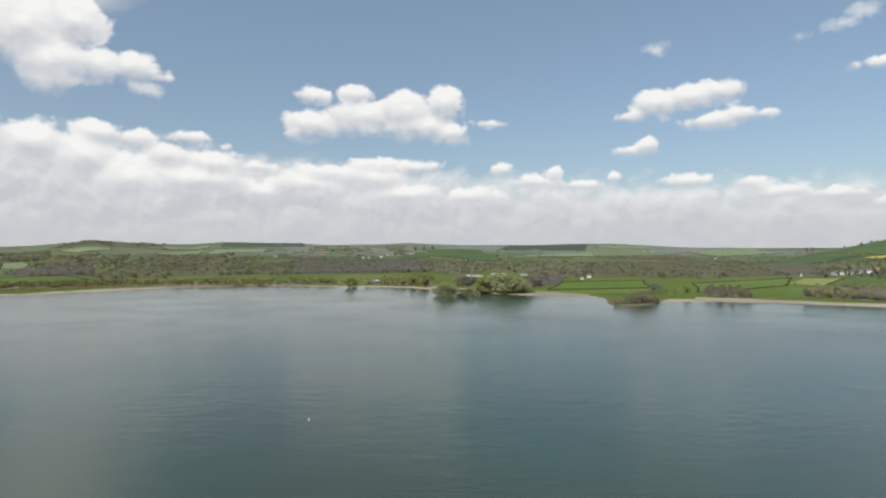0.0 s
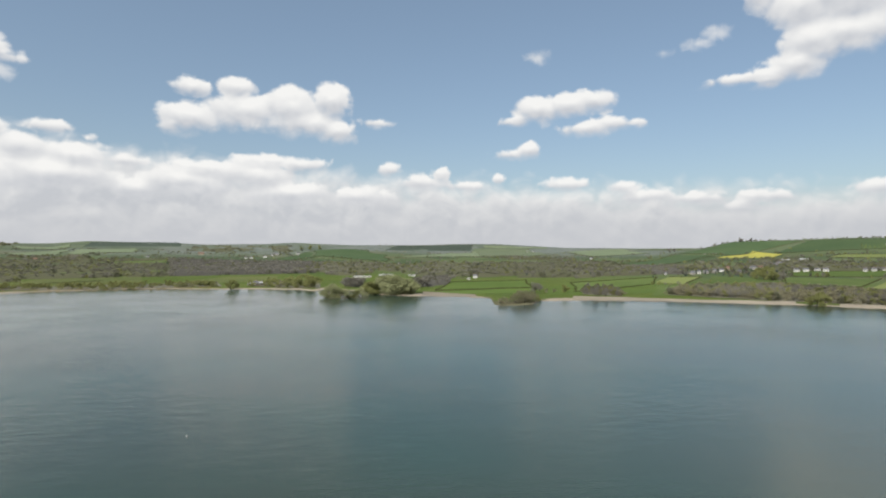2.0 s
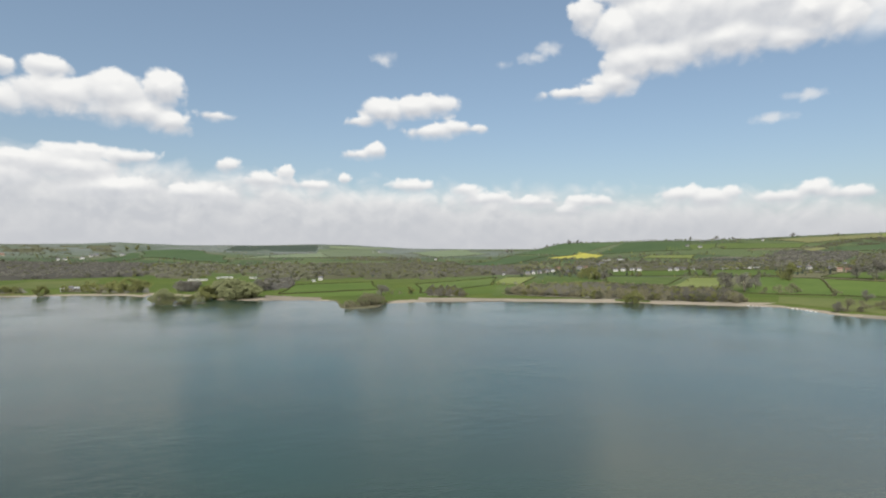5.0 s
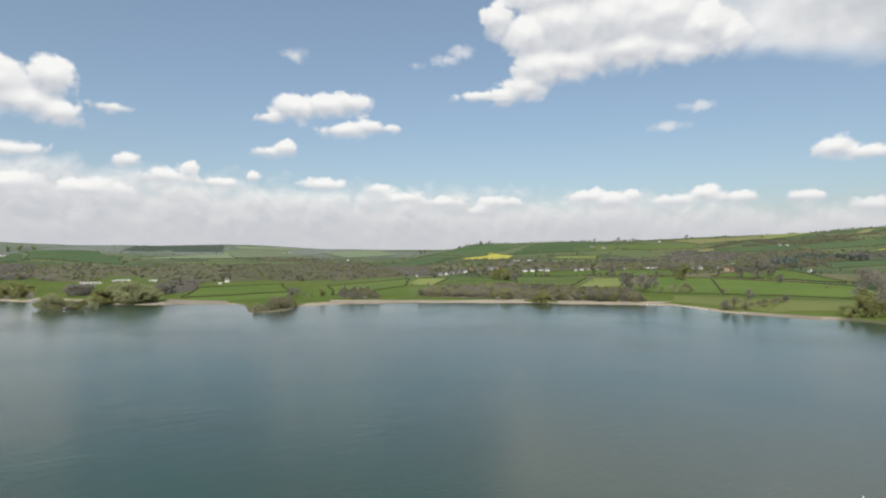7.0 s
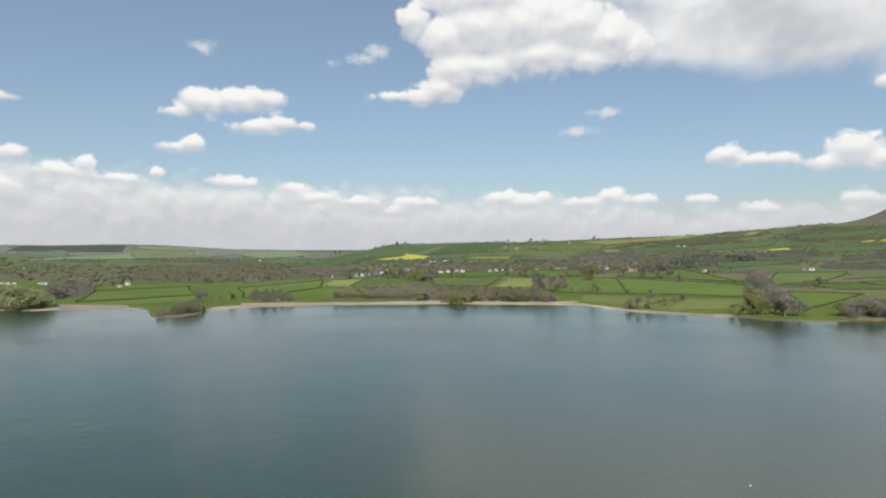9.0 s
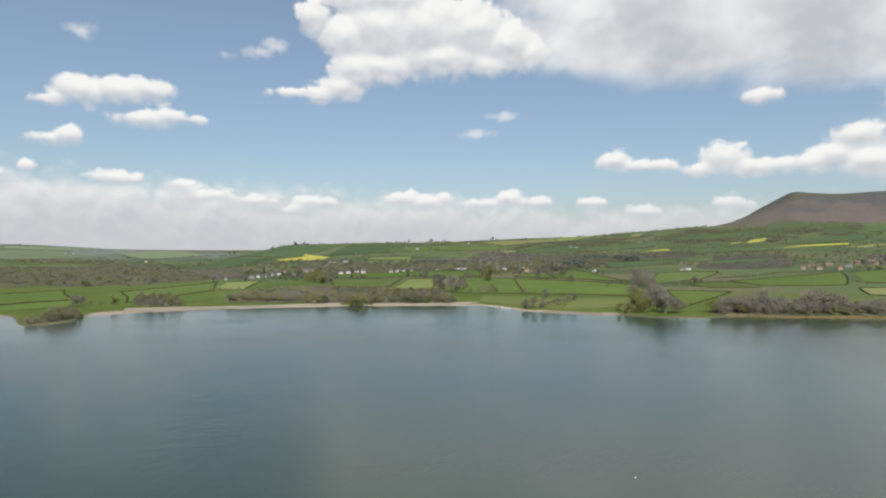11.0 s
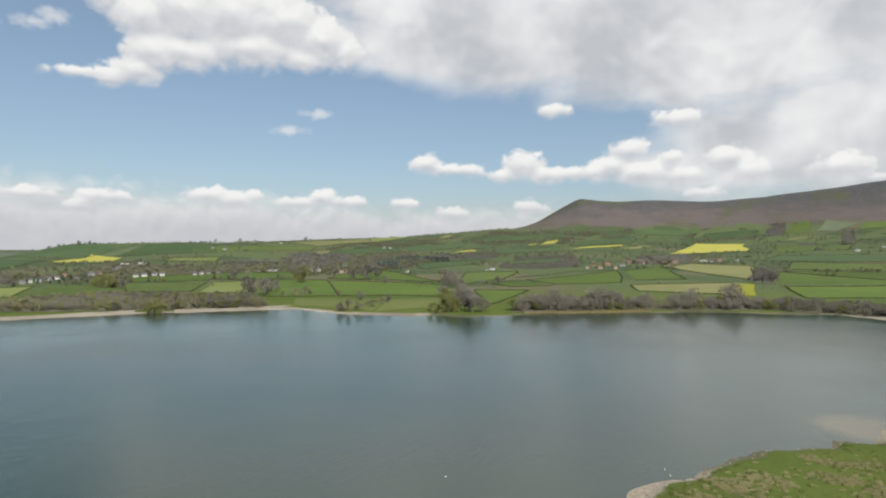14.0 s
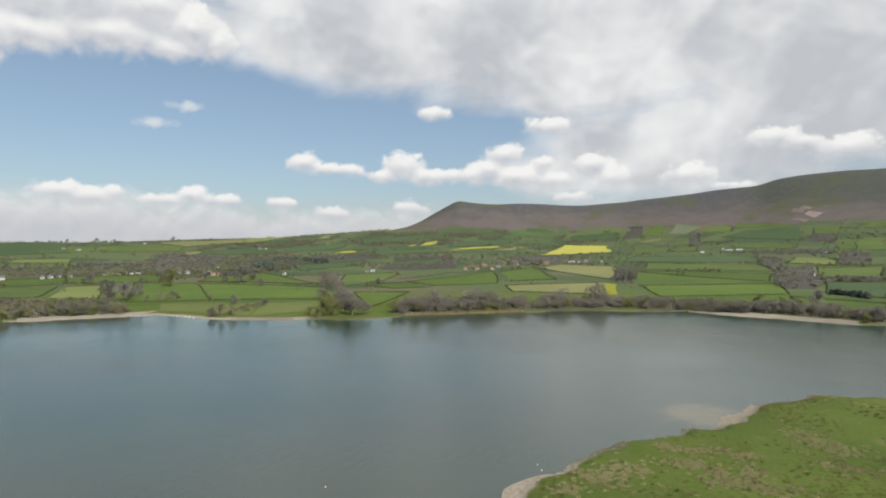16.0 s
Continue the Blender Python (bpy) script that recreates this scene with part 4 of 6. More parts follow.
def wood(kind, count, tall, *corners):
    """A stretch of woodland, scrub or reed."""
    a_, b_, c_, d_ = (np.array(p, float) for p in corners)
    area = abs(np.cross(c_ - a_, d_ - b_)) / 2
    closed = kind in CANOPY and math.hypot(*(a_ + b_ + c_ + d_)) / 4 > 950
    if kind in ("bare", "mixed") and not closed:
        count = int(count * 1.25)
    rng = np.random.default_rng(int(abs(corners[0][0] * 3 + corners[1][1] * 5)) + count)
    if kind == "reed":
        p = inside_quad(rng, corners, count)
        z = terrain(p[:, 0], p[:, 1])
        spots = np.repeat(np.concatenate([p, np.maximum(z, 0)[:, None]], 1), 5, axis=0)
        spots[:, :2] += rng.normal(0, 1.2, (len(spots), 2))
        h = tall * rng.uniform(0.5, 1.0, len(spots))
        a = rng.uniform(0, 6.28, len(spots))
        w_ = 0.45
        side = np.stack([np.cos(a) * w_, np.sin(a) * w_, 0 * a], 1)
        v = np.stack([spots - side, spots + side, spots + np.stack([rng.normal(0, 0.2, len(spots)), rng.normal(0, 0.2, len(spots)), h], 1)], 1).reshape(-1, 3)
        ob = mesh_object("reed_bed", v, np.arange(len(v)).reshape(-1, 3), LEAVES["reed"])
        tagged(ob, "dry straw-coloured reeds in shallow water", "reeds", kind="stuff")
        return
    p = inside_quad(rng, corners, count * 3 if closed else count)
    level = -9.0
    if closed:
        level = float(np.quantile(wood_mask(p[:, 0], p[:, 1]), 1 - (0.97 if kind == "conifer" else np.clip(count * 380 / area, 0.4, 0.97))))
        keep = wood_mask(p[:, 0], p[:, 1]) > level
        keep &= ~in_fields(p[:, 0], p[:, 1], 2)
        p = p[keep][:count]
        if not len(p):
            return
    z = terrain(p[:, 0], p[:, 1])
    keep = z > 0.05
    p, z = p[keep], z[keep]
    names = [m[0] for m in MIXES[kind]]
    # kinds gather in drifts rather than mixing evenly
    drift = 0.5 + 0.5 * waves(p[:, 0], p[:, 1], 40, 11) / 2
    order = np.clip(drift * 0.6 + rng.uniform(0, 1, len(p)) * 0.4, 0, 0.999)
    ranks = np.argsort(np.argsort(order)) / max(1, len(p))
    edges = np.cumsum([m[1] for m in MIXES[kind]])
    near = math.hypot(*np.mean(p, axis=0)) < 950
    chunks = {}
    for k in range(len(p)):
        sort = names[min(int(np.searchsorted(edges, ranks[k])), len(names) - 1)]
        key = (sort, int(rng.integers(4)), near, kind == "lakeside")
        if key not in low_plants:
            low_plants[key] = plant_parts(sort, 90 + key[1] * 11 + len(sort), 480 if near and kind == "lakeside" else 300 if near else 80, 1.1 if near and kind == "lakeside" else 1.35 if near else 2.3, near and kind == "lakeside")
        h = tall * (rng.uniform(0.62, 1.15) if near else rng.uniform(0.72, 1.08)) * (0.55 if sort == "shrub" and kind not in ("scrub",) else 1.0)
        a = rng.uniform(0, 6.28)
        turn = np.array([[math.cos(a), -math.sin(a), 0], [math.sin(a), math.cos(a), 0], [0, 0, 1]]) * h
        if not near:
            turn[:2] *= 1.35  # far woods close into one canopy
        for (v, f), mat_name in zip(low_plants[key], ("bark", sort)):
            chunks.setdefault(mat_name, []).append((v @ turn.T + np.array([p[k, 0], p[k, 1], z[k] - 0.1]), f))
    holder_name = {"scrub": "scrub", "scrub_green": "scrub", "conifer": "plantation"}.get(kind, "woodland")
    holder = new(holder_name)
    holder.location = (0, 0, 0)
    if closed:
        mass = canopy(kind, corners, tall, level)
        if mass:
            mass.parent = holder
    elif kind != "conifer":
        litter(corners).parent = holder
    for mat_name, parts in chunks.items():
        # budding_crowns carry the lightened twig colour of the lakeside trees
        part_name = "trunks" if mat_name == "bark" else {"bare": "bare_crowns", "leafing": "green_crowns", "conifer": "conifer_crowns", "shrub": "undergrowth", "thorn": "thorn_crowns", "alder": "budding_crowns"}[mat_name]
        joined(part_name, parts, BARK if mat_name == "bark" else LEAVES[mat_name], holder)
    tagged(holder, WOOD_WORDS[kind], "woodland" if "scrub" not in kind else "scrub", kind="stuff")


# ---- buildings ----
WALLS = {
    "white": surface("white_render", (0.58, 0.57, 0.54), (0.7, 0.69, 0.66), 0.4, 5.0, 0.8, per_piece=0.08),
    "tan": surface("tan_stone", (0.36, 0.29, 0.22), (0.46, 0.38, 0.3), 0.5, 4.0, 0.9, per_piece=0.12),
    "grey": surface("grey_stone", (0.33, 0.32, 0.3), (0.45, 0.43, 0.4), 0.5, 4.0, 0.9, per_piece=0.12),
    "brown": surface("red_stone", (0.24, 0.16, 0.125), (0.33, 0.22, 0.17), 0.5, 4.0, 0.9, per_piece=0.12),
    "barn": surface("barn_cladding", (0.3, 0.31, 0.31), (0.42, 0.42, 0.42), 0.3, 3.0, 0.6, per_piece=0.15),
    "caravan": surface("caravan_panel", (0.72, 0.72, 0.7), (0.82, 0.82, 0.8), 0.4, 3.0, 0.4, per_piece=0.06),
}
SLATE = surface("slate_roof", (0.1, 0.105, 0.115), (0.17, 0.17, 0.18), 0.4, 3.0, 0.65, per_piece=0.15)
SHEET = surface("sheet_roof", (0.36, 0.37, 0.38), (0.47, 0.47, 0.47), 0.3, 2.0, 0.5, per_piece=0.15)
TILE = surface("tile_roof", (0.17, 0.105, 0.08), (0.24, 0.15, 0.11), 0.4, 3.0, 0.8, per_piece=0.15)
PANE = surface("window_pane", (0.02, 0.024, 0.03), (0.04, 0.045, 0.05), 0.5, 2.0, 0.1)
PAINT = surface("door_paint", (0.09, 0.07, 0.05), (0.14, 0.11, 0.08), 1.0, 4.0, 0.6)
TRIM = surface("white_trim", (0.7, 0.7, 0.68), (0.78, 0.78, 0.76), 0.5, 5.0, 0.5)
BRICK = surface("chimney_brick", (0.2, 0.11, 0.08), (0.28, 0.17, 0.12), 1.0, 6.0, 0.9)


def box(bm, x0, x1, y0, y1, z0, z1, bevel=0.0):
    made = bmesh.ops.create_cube(bm, size=1.0, matrix=Matrix.Translation(((x0 + x1) / 2, (y0 + y1) / 2, (z0 + z1) / 2)) @ Matrix.Diagonal((x1 - x0, y1 - y0, z1 - z0, 1)))
    if bevel:
        edges = {e for v in made["verts"] for e in v.link_edges}
        bmesh.ops.bevel(bm, geom=list(edges), offset=bevel, segments=2, affect="EDGES")


def part(name, bm, mat, parent, label=""):
    me = bpy.data.meshes.new(name)
    bm.to_mesh(me)
    bm.free()
    me.materials.append(mat)
    ob = new(name, me)
    ob.parent = parent
    return tagged(ob, label)


def gabled(bm, half_l, half_w, z0, eaves, ridge):
    """A wall block with gables; the ridge runs along x."""
    v = [bm.verts.new(p) for p in ((-half_l, -half_w, z0), (half_l, -half_w, z0), (half_l, half_w, z0), (-half_l, half_w, z0),
                                   (-half_l, -half_w, eaves), (half_l, -half_w, eaves), (half_l, half_w, eaves), (-half_l, half_w, eaves),
                                   (-half_l, 0, ridge), (half_l, 0, ridge))]
    for f in ((0, 1, 5, 4), (2, 3, 7, 6), (1, 2, 6, 9, 5), (3, 0, 4, 8, 7), (4, 5, 9, 8), (6, 7, 8, 9), (3, 2, 1, 0)):
        bm.faces.new([v[k] for k in f])


HOUSE_WORDS = {
    "white": ("house", "white rendered house with a grey slate roof", "house"), "tan": ("house", "tan stone house with a brown tiled roof", "house"),
    "grey": ("house", "grey stone house with a slate roof", "house"), "brown": ("farm_building", "red-brown stone farm building with tiled roof", "farm building"),
    "barn": ("barn", "long grey barn with a sheet roof", "barn"), "caravan": ("caravan", "white static caravan on a grass pitch", "caravan"),
}


house_spots = []


def house(kind, x, y, length, turn):
    """A house, barn or caravan whose long side roughly faces the lake."""
    length *= 0.78
    house_spots.append((x, y))
    name, words, category = HOUSE_WORDS[kind]
    z = float(terrain(np.array([x]), np.array([y]))[0])
    facing = -math.degrees(math.atan2(x, y))
    holder = new(name)
    holder.matrix_world = pose(x, y, z + 0.2, 0, 0, facing + turn)
    tagged(holder, words, category, group={"caravan": "caravans", "barn": "farm buildings", "farm_building": "farm buildings"}.get(name, "village houses"))
    half = length / 2
    if kind == "caravan":
        half = min(max(half, 3.2), 6)
        bm = bmesh.new()
        box(bm, -half, half, -1.7, 1.7, 0.5, 3.1, 0.25)
        part("body", bm, WALLS[kind], holder)
        bm = bmesh.new()
        box(bm, -half - 0.1, half + 0.1, -1.85, 1.85, 3.1, 3.3, 0.08)
        part("roof", bm, SHEET, holder, "pale grey sheet roof")
        for k in range(3):
            c = -half + (k + 0.5) * 2 * half / 3
            bm = bmesh.new()
            box(bm, c - 0.7, c + 0.7, -1.74, -1.69, 1.5, 2.5)
            part("window", bm, PANE, holder)
        bm = bmesh.new()
        box(bm, -half + 0.3, half - 0.3, -1.5, 1.5, -0.6, 0.5)
        part("skirting", bm, WALLS["grey"], holder)
        return
    deep = min(max(half * 0.55, 3.4), 7)
    barn = kind in ("barn", "brown")
    eaves = 3.6 if barn else min(4.6, 2.4 + half * 0.35)
    ridge = eaves + deep * (0.45 if kind == "barn" else 0.8)
    bm = bmesh.new()
    gabled(bm, half, deep, -1.5, eaves, ridge)
    part("wall", bm, WALLS[kind], holder)
    roof_mat = {"barn": SHEET, "tan": TILE, "brown": TILE}.get(kind, SLATE)
    for s in (-1, 1):
        bm = bmesh.new()
        over = 0.35
        slope = (ridge - eaves) / deep
        low_z, low_y = eaves - over * slope + 0.06, s * (deep + over)
        pts = [(-half - over, low_y, low_z), (half + over, low_y, low_z), (half + over, 0, ridge + 0.06), (-half - over, 0, ridge + 0.06)]
        lo = [bm.verts.new(p) for p in pts]
        hi = [bm.verts.new((p[0], p[1], p[2] + 0.18)) for p in pts]
        bm.faces.new(hi)
        bm.faces.new(lo[::-1])
        for k in range(4):
            bm.faces.new((lo[k], lo[(k + 1) % 4], hi[(k + 1) % 4], hi[k]))
        bmesh.ops.recalc_face_normals(bm, faces=bm.faces)
        part("roof_slope", bm, roof_mat, holder)
    if not barn:
        for s in (-1, 1):
            bm = bmesh.new()
            box(bm, s * (half - 0.8) - 0.35, s * (half - 0.8) + 0.35, -0.4, 0.4, ridge - 0.4, ridge + 1.2)
            part("chimney", bm, BRICK, holder)
    count = max(2, int(length / 3.2))
    for k in range(count):
        c = -half + (k + 0.5) * length / count
        for lift in ((1.6,) if barn else (1.0, 3.4)):
            if lift + 1.2 > eaves:
                continue
            bm = bmesh.new()
            if lift == 1.0 and k == count // 2:
                box(bm, c - 0.5, c + 0.5, -deep - 0.05, -deep + 0.05, 0.0, 2.05)
                part("door", bm, PAINT, holder)
                continue
            box(bm, c - 0.55, c + 0.55, -deep - 0.04, -deep + 0.05, lift, lift + 1.2)
            pane = part("window", bm, PANE, holder)
            bm = bmesh.new()
            box(bm, c - 0.65, c + 0.65, -deep - 0.12, -deep - 0.0, lift - 0.1, lift)
            part("sill", bm, TRIM, pane)


# fields round the village
field("pasture", 1, (337, 922), (507, 985), (429, 849), (275, 753))
field("pasture", 0, (426, 839), (456, 819), (377, 671), (346, 682))
field("pale", 1, (449, 882), (524, 977), (568, 951), (472, 842))
field("pasture", 0, (590, 961), (682, 900), (602, 795), (519, 847))
field("meadow", 1, (811, 1066), (965, 992), (838, 861), (718, 943))
field("meadow", 1, (964, 987), (1032, 838), (897, 729), (838, 858))
field("pasture", 1, (698, 921), (800, 839), (643, 709), (597, 787))
field("pale", 1, (795, 817), (823, 779), (651, 621), (628, 680))
field("meadow", 1, (861, 753), (871, 644), (664, 470), (630, 561))
field("bright", 1, (872, 640), (851, 406), (704, 339), (664, 467))
field("bright", 1, (993, 693), (1103, 655), (898, 430), (903, 665))
field("olive", 0, (627, 509), (653, 388), (561, 347), (574, 466))
field("olive", 0, (648, 383), (691, 333), (615, 293), (559, 342))
field("pasture", 1, (1151, 505), (1273, 432), (1039, 371), (874, 376))
field("bright", 1, (796, 334), (841, 264), (743, 259), (649, 255))
field("bright", 1, (1033, 327), (1379, 236), (1032, 169), (962, 257))
field("meadow", 1, (919, 357), (1004, 324), (941, 255), (882, 299))
field("meadow", 1, (1382, 221), (1611, 168), (1177, 78), (1094, 156))
field("straw", 1, (1592, 155), (1822, 99), (1749, -35), (1197, -20))
field("straw", 1, (989, 147), (1099, 6), (895, 5), (899, 125))
field("rapegreen", 1, (1101, 2), (1081, -25), (893, -19), (895, 1))
field("meadow", 1, (1468, -71), (1485, -170), (1392, -345), (1170, -281))
field("meadow", 0, (1443, -70), (1157, -278), (1120, -173), (1114, -54))
field("pasture", 1, (1909, -141), (1726, -389), (1471, -360), (1572, -84))
field("dark", 1, (2322, -113), (2232, -486), (1861, -426), (1993, -64))
field("bright", 1, (1050, -61), (1118, -277), (917, -248), (881, -72))
field("meadow", 0, (873, -71), (909, -245), (792, -226), (799, -130))
field("pale", 1, (1780, -465), (2070, -579), (1884, -623), (1669, -557))
field("pasture", 1, (1572, -483), (1601, -627), (1275, -499), (1242, -382))
field("dark", 1, (1159, -358), (1162, -455), (869, -340), (936, -296))
field("meadow", 1, (885, -240), (810, -317), (713, -279), (708, -212))

# rape in flower and far fields
field("rape", 0, (2477, 247), (3413, 204), (3274, -43), (2774, -28))
field("rape", 0, (2738, 808), (2943, 855), (3072, 819), (2885, 785))
field("rape", 0, (2710, 865), (2812, 856), (2756, 834), (2689, 848))
field("rape", 0, (2592, 638), (2861, 580), (3028, 503), (2919, 489))
field("rape", 0, (2164, 990), (2274, 987), (2346, 959), (2261, 929))
field("rape", 0, (1136, 1815), (1468, 2109), (1456, 1918), (1226, 1723))
field("dark", 1, (1312, 2359), (1619, 2411), (1769, 2240), (1269, 1971))
field("dark", 1, (1776, 2228), (1969, 2024), (1785, 1834), (1488, 1983))
field("dark", 1, (765, 1711), (1275, 2311), (1196, 1923), (743, 1495))
field("pale", 1, (1380, 1648), (1534, 1766), (1612, 1640), (1465, 1496))
field("pasture", 1, (1805, 2000), (2036, 1921), (1892, 1797), (1708, 1892))
field("pasture", 1, (2047, 1917), (2241, 1686), (2053, 1569), (1890, 1770))
field("straw", 1, (2388, 1999), (2866, 1847), (2633, 1636), (2265, 1704))
field("pale", 1, (2865, 1830), (3165, 1714), (2790, 1606), (2633, 1636))
field("straw", 1, (2912, 1430), (3077, 1457), (3106, 1417), (2976, 1377))
field("straw", 1, (1983, 1521), (2087, 1507), (2046, 1469), (1914, 1439))
field("dark", 1, (2126, 1496), (2422, 1394), (2116, 1193), (1957, 1353))
field("dark", 1, (2371, 1311), (2673, 1185), (2408, 1068), (2126, 1175))
field("dark", 1, (1408, 747), (1744, 699), (1512, 606), (1206, 626))
field("dark", 1, (1674, 602), (2003, 519), (1732, 449), (1458, 509))
field("dark", 1, (2350, 894), (2681, 695), (2395, 621), (2140, 814))
field("dark", 1, (3058, 733), (3448, 500), (3216, 466), (2790, 669))
field("straw", 1, (2744, 474), (3007, 408), (3100, 349), (2770, 401))
field("dark", 1, (2904, 1165), (3195, 955), (3080, 920), (2700, 1083))
field("dark", 1, (3706, 537), (3869, 210), (3789, 206), (3577, 485))
field("dark", 1, (3756, 171), (3798, -90), (3638, -86), (3567, 131))

# hill fields below the moor
field("pasture", 1, (3713, -219), (3824, -283), (3813, -352), (3626, -316))
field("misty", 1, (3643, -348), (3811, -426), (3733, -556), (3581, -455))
field("pasture", 1, (3725, -578), (3675, -692), (3508, -661), (3532, -548))
field("dark", 1, (3306, -565), (3459, -727), (3319, -938), (2894, -826))
field("pasture", 1, (3011, -147), (3012, -322), (2582, -255), (2536, -124))
field("pasture", 1, (2956, -335), (2911, -410), (2609, -363), (2620, -280))
field("pasture", 1, (2899, -541), (2730, -763), (2562, -693), (2703, -530))
field("straw", 1, (3369, -199), (3483, -287), (3460, -364), (3335, -247))
field("pasture", 1, (2828, -1013), (2755, -1080), (2299, -901), (2358, -844))
field("pasture", 1, (3213, -965), (3192, -1080), (2999, -993), (3040, -913))
field("pasture", 1, (3279, -1194), (3239, -1270), (3109, -1219), (3127, -1143))
field("pasture", 1, (3710, -722), (3455, -936), (3378, -915), (3587, -698))
field("pasture", 1, (2724, -917), (2731, -974), (2416, -858), (2402, -808))

# fields in the valley to the west
field("pasture", 1, (-801, 1023), (-760, 1127), (-642, 1008), (-679, 867))
field("pasture", 0, (-670, 856), (-623, 978), (-533, 890), (-623, 796))
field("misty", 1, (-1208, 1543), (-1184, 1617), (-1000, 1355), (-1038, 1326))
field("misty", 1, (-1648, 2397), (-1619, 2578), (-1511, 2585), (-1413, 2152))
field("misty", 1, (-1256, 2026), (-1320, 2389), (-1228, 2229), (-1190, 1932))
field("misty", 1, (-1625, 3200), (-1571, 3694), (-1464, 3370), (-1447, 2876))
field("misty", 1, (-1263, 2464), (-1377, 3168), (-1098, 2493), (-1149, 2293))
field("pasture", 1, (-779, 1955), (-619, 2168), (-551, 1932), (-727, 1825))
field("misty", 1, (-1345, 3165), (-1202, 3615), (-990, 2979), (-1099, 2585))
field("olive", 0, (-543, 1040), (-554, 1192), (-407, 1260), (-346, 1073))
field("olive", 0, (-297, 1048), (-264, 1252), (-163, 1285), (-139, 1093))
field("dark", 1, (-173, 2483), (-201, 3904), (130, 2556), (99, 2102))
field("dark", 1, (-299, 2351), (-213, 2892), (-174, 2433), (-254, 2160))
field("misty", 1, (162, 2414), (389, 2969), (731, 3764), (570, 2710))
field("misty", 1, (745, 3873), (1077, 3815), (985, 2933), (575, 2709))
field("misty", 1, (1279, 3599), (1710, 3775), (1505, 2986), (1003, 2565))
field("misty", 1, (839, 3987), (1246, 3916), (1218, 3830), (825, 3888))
field("bright", 1, (100, 825), (157, 993), (295, 1015), (244, 839))
field("bright", 0, (98, 806), (241, 829), (208, 739), (119, 762))
field("bright", 1, (252, 820), (349, 936), (522, 1019), (407, 795))
field("bright", 0, (245, 799), (403, 786), (365, 713), (226, 710))

# beaches
field("gravel", 0, (749, -96), (700, -173), (646, -160), (702, -90))
field("gravel", 0, (700, -173), (651, -233), (612, -217), (646, -160))
field("gravel", 0, (254, 694), (348, 648), (336, 625), (242, 662))
field("gravel", 0, (348, 648), (455, 590), (435, 565), (336, 625))
field("gravel", 0, (484, 564), (574, 466), (527, 469), (456, 533))
# the next two slivers stand in for white marks at the waterline
field("gravel", 0, (542, 460), (557, 452), (545, 442), (526, 445))
field("gravel", 0, (553, 428), (554, 413), (533, 385), (535, 405))
field("gravel", 0, (82, 811), (143, 748), (131, 693), (76, 754))
field("gravel", 0, (548, 356), (562, 297), (525, 280), (521, 339))
field("gravel", 0, (-529, 795), (-448, 909), (-415, 842), (-495, 744))

# houses, barns and caravans
house("white", 606, 1026, 10.9, -4)
house("grey", 622, 1028, 9.9, 23)
house("grey", 588, 1013, 9.7, -29)
house("grey", 649, 1047, 13.6, -21)
house("white", 679, 1070, 9.3, -5)
house("tan", 732, 1133, 9.9, 21)
house("grey", 686, 1027, 7.9, -13)
house("white", 661, 1234, 6.4, -30)
house("white", 551, 1040, 4.3, -11)
house("white", 607, 1294, 7.9, 0)
house("white", 527, 1285, 7.7, 29)
house("white", 811, 1041, 10.9, 22)
house("white", 832, 1043, 11.0, 12)
house("white", 859, 1047, 10.0, -30)
house("white", 866, 1034, 11.2, -6)
house("grey", 793, 1141, 14.0, -30)
house("tan", 814, 1150, 11.7, 6)
house("white", 908, 1231, 12.6, -1)
house("grey", 929, 1296, 13.2, 8)
house("grey", 983, 1318, 13.6, -3)
house("barn", 1172, 1476, 31.2, 29)
house("barn", 1114, 1470, 25.4, 1)
house("white", 917, 1531, 9.8, -10)
house("white", 919, 1002, 7.5, -13)
house("white", 938, 1004, 8.8, 23)
house("white", 958, 1006, 10.2, -1)
house("white", 964, 986, 7.6, 14)
house("grey", 1089, 1081, 9.9, -23)
house("caravan", 1014, 950, 10.2, 5)
house("caravan", 1036, 955, 10.4, 27)
house("caravan", 1040, 943, 10.3, 0)
house("caravan", 1063, 948, 10.5, 22)
house("caravan", 1063, 933, 10.4, -5)
house("caravan", 1067, 921, 10.4, 28)
house("white", 1107, 1011, 9.6, -1)
house("caravan", 1092, 930, 9.2, 13)
house("white", 1092, 914, 9.2, -14)
house("white", 1115, 918, 9.3, 8)
house("white", 1141, 926, 9.4, -7)
house("grey", 1056, 816, 11.0, -21)
house("grey", 1078, 812, 9.9, 29)
house("grey", 1069, 765, 8.5, 19)
house("tan", 1036, 723, 9.3, -18)
house("tan", 1025, 701, 10.3, 3)
house("white", 1203, 791, 9.3, -16)
house("white", 1135, 720, 8.6, 23)
house("white", 1160, 727, 7.5, -6)
house("white", 1247, 860, 8.3, -26)
house("white", 1127, 795, 7.6, 5)
house("white", 1075, 593, 5.6, -23)
house("white", 2293, 1347, 12.2, 25)
house("grey", 2285, 1371, 17.1, 15)
house("white", 2312, 1957, 11.1, -22)
house("grey", 1865, 1867, 19.4, 18)
house("grey", 1860, 1929, 17.2, -24)
house("white", 217, 1112, 9.4, -7)
house("caravan", 196, 1064, 7.9, 2)
house("caravan", -1, 1215, 7.8, -21)
house("caravan", 5, 1209, 7.8, -2)
house("caravan", 12, 1205, 7.8, 17)
house("caravan", 19, 1199, 7.7, -24)
house("caravan", 26, 1195, 7.7, -5)
house("caravan", 49, 1241, 8.0, 19)
house("caravan", 57, 1256, 8.1, 27)
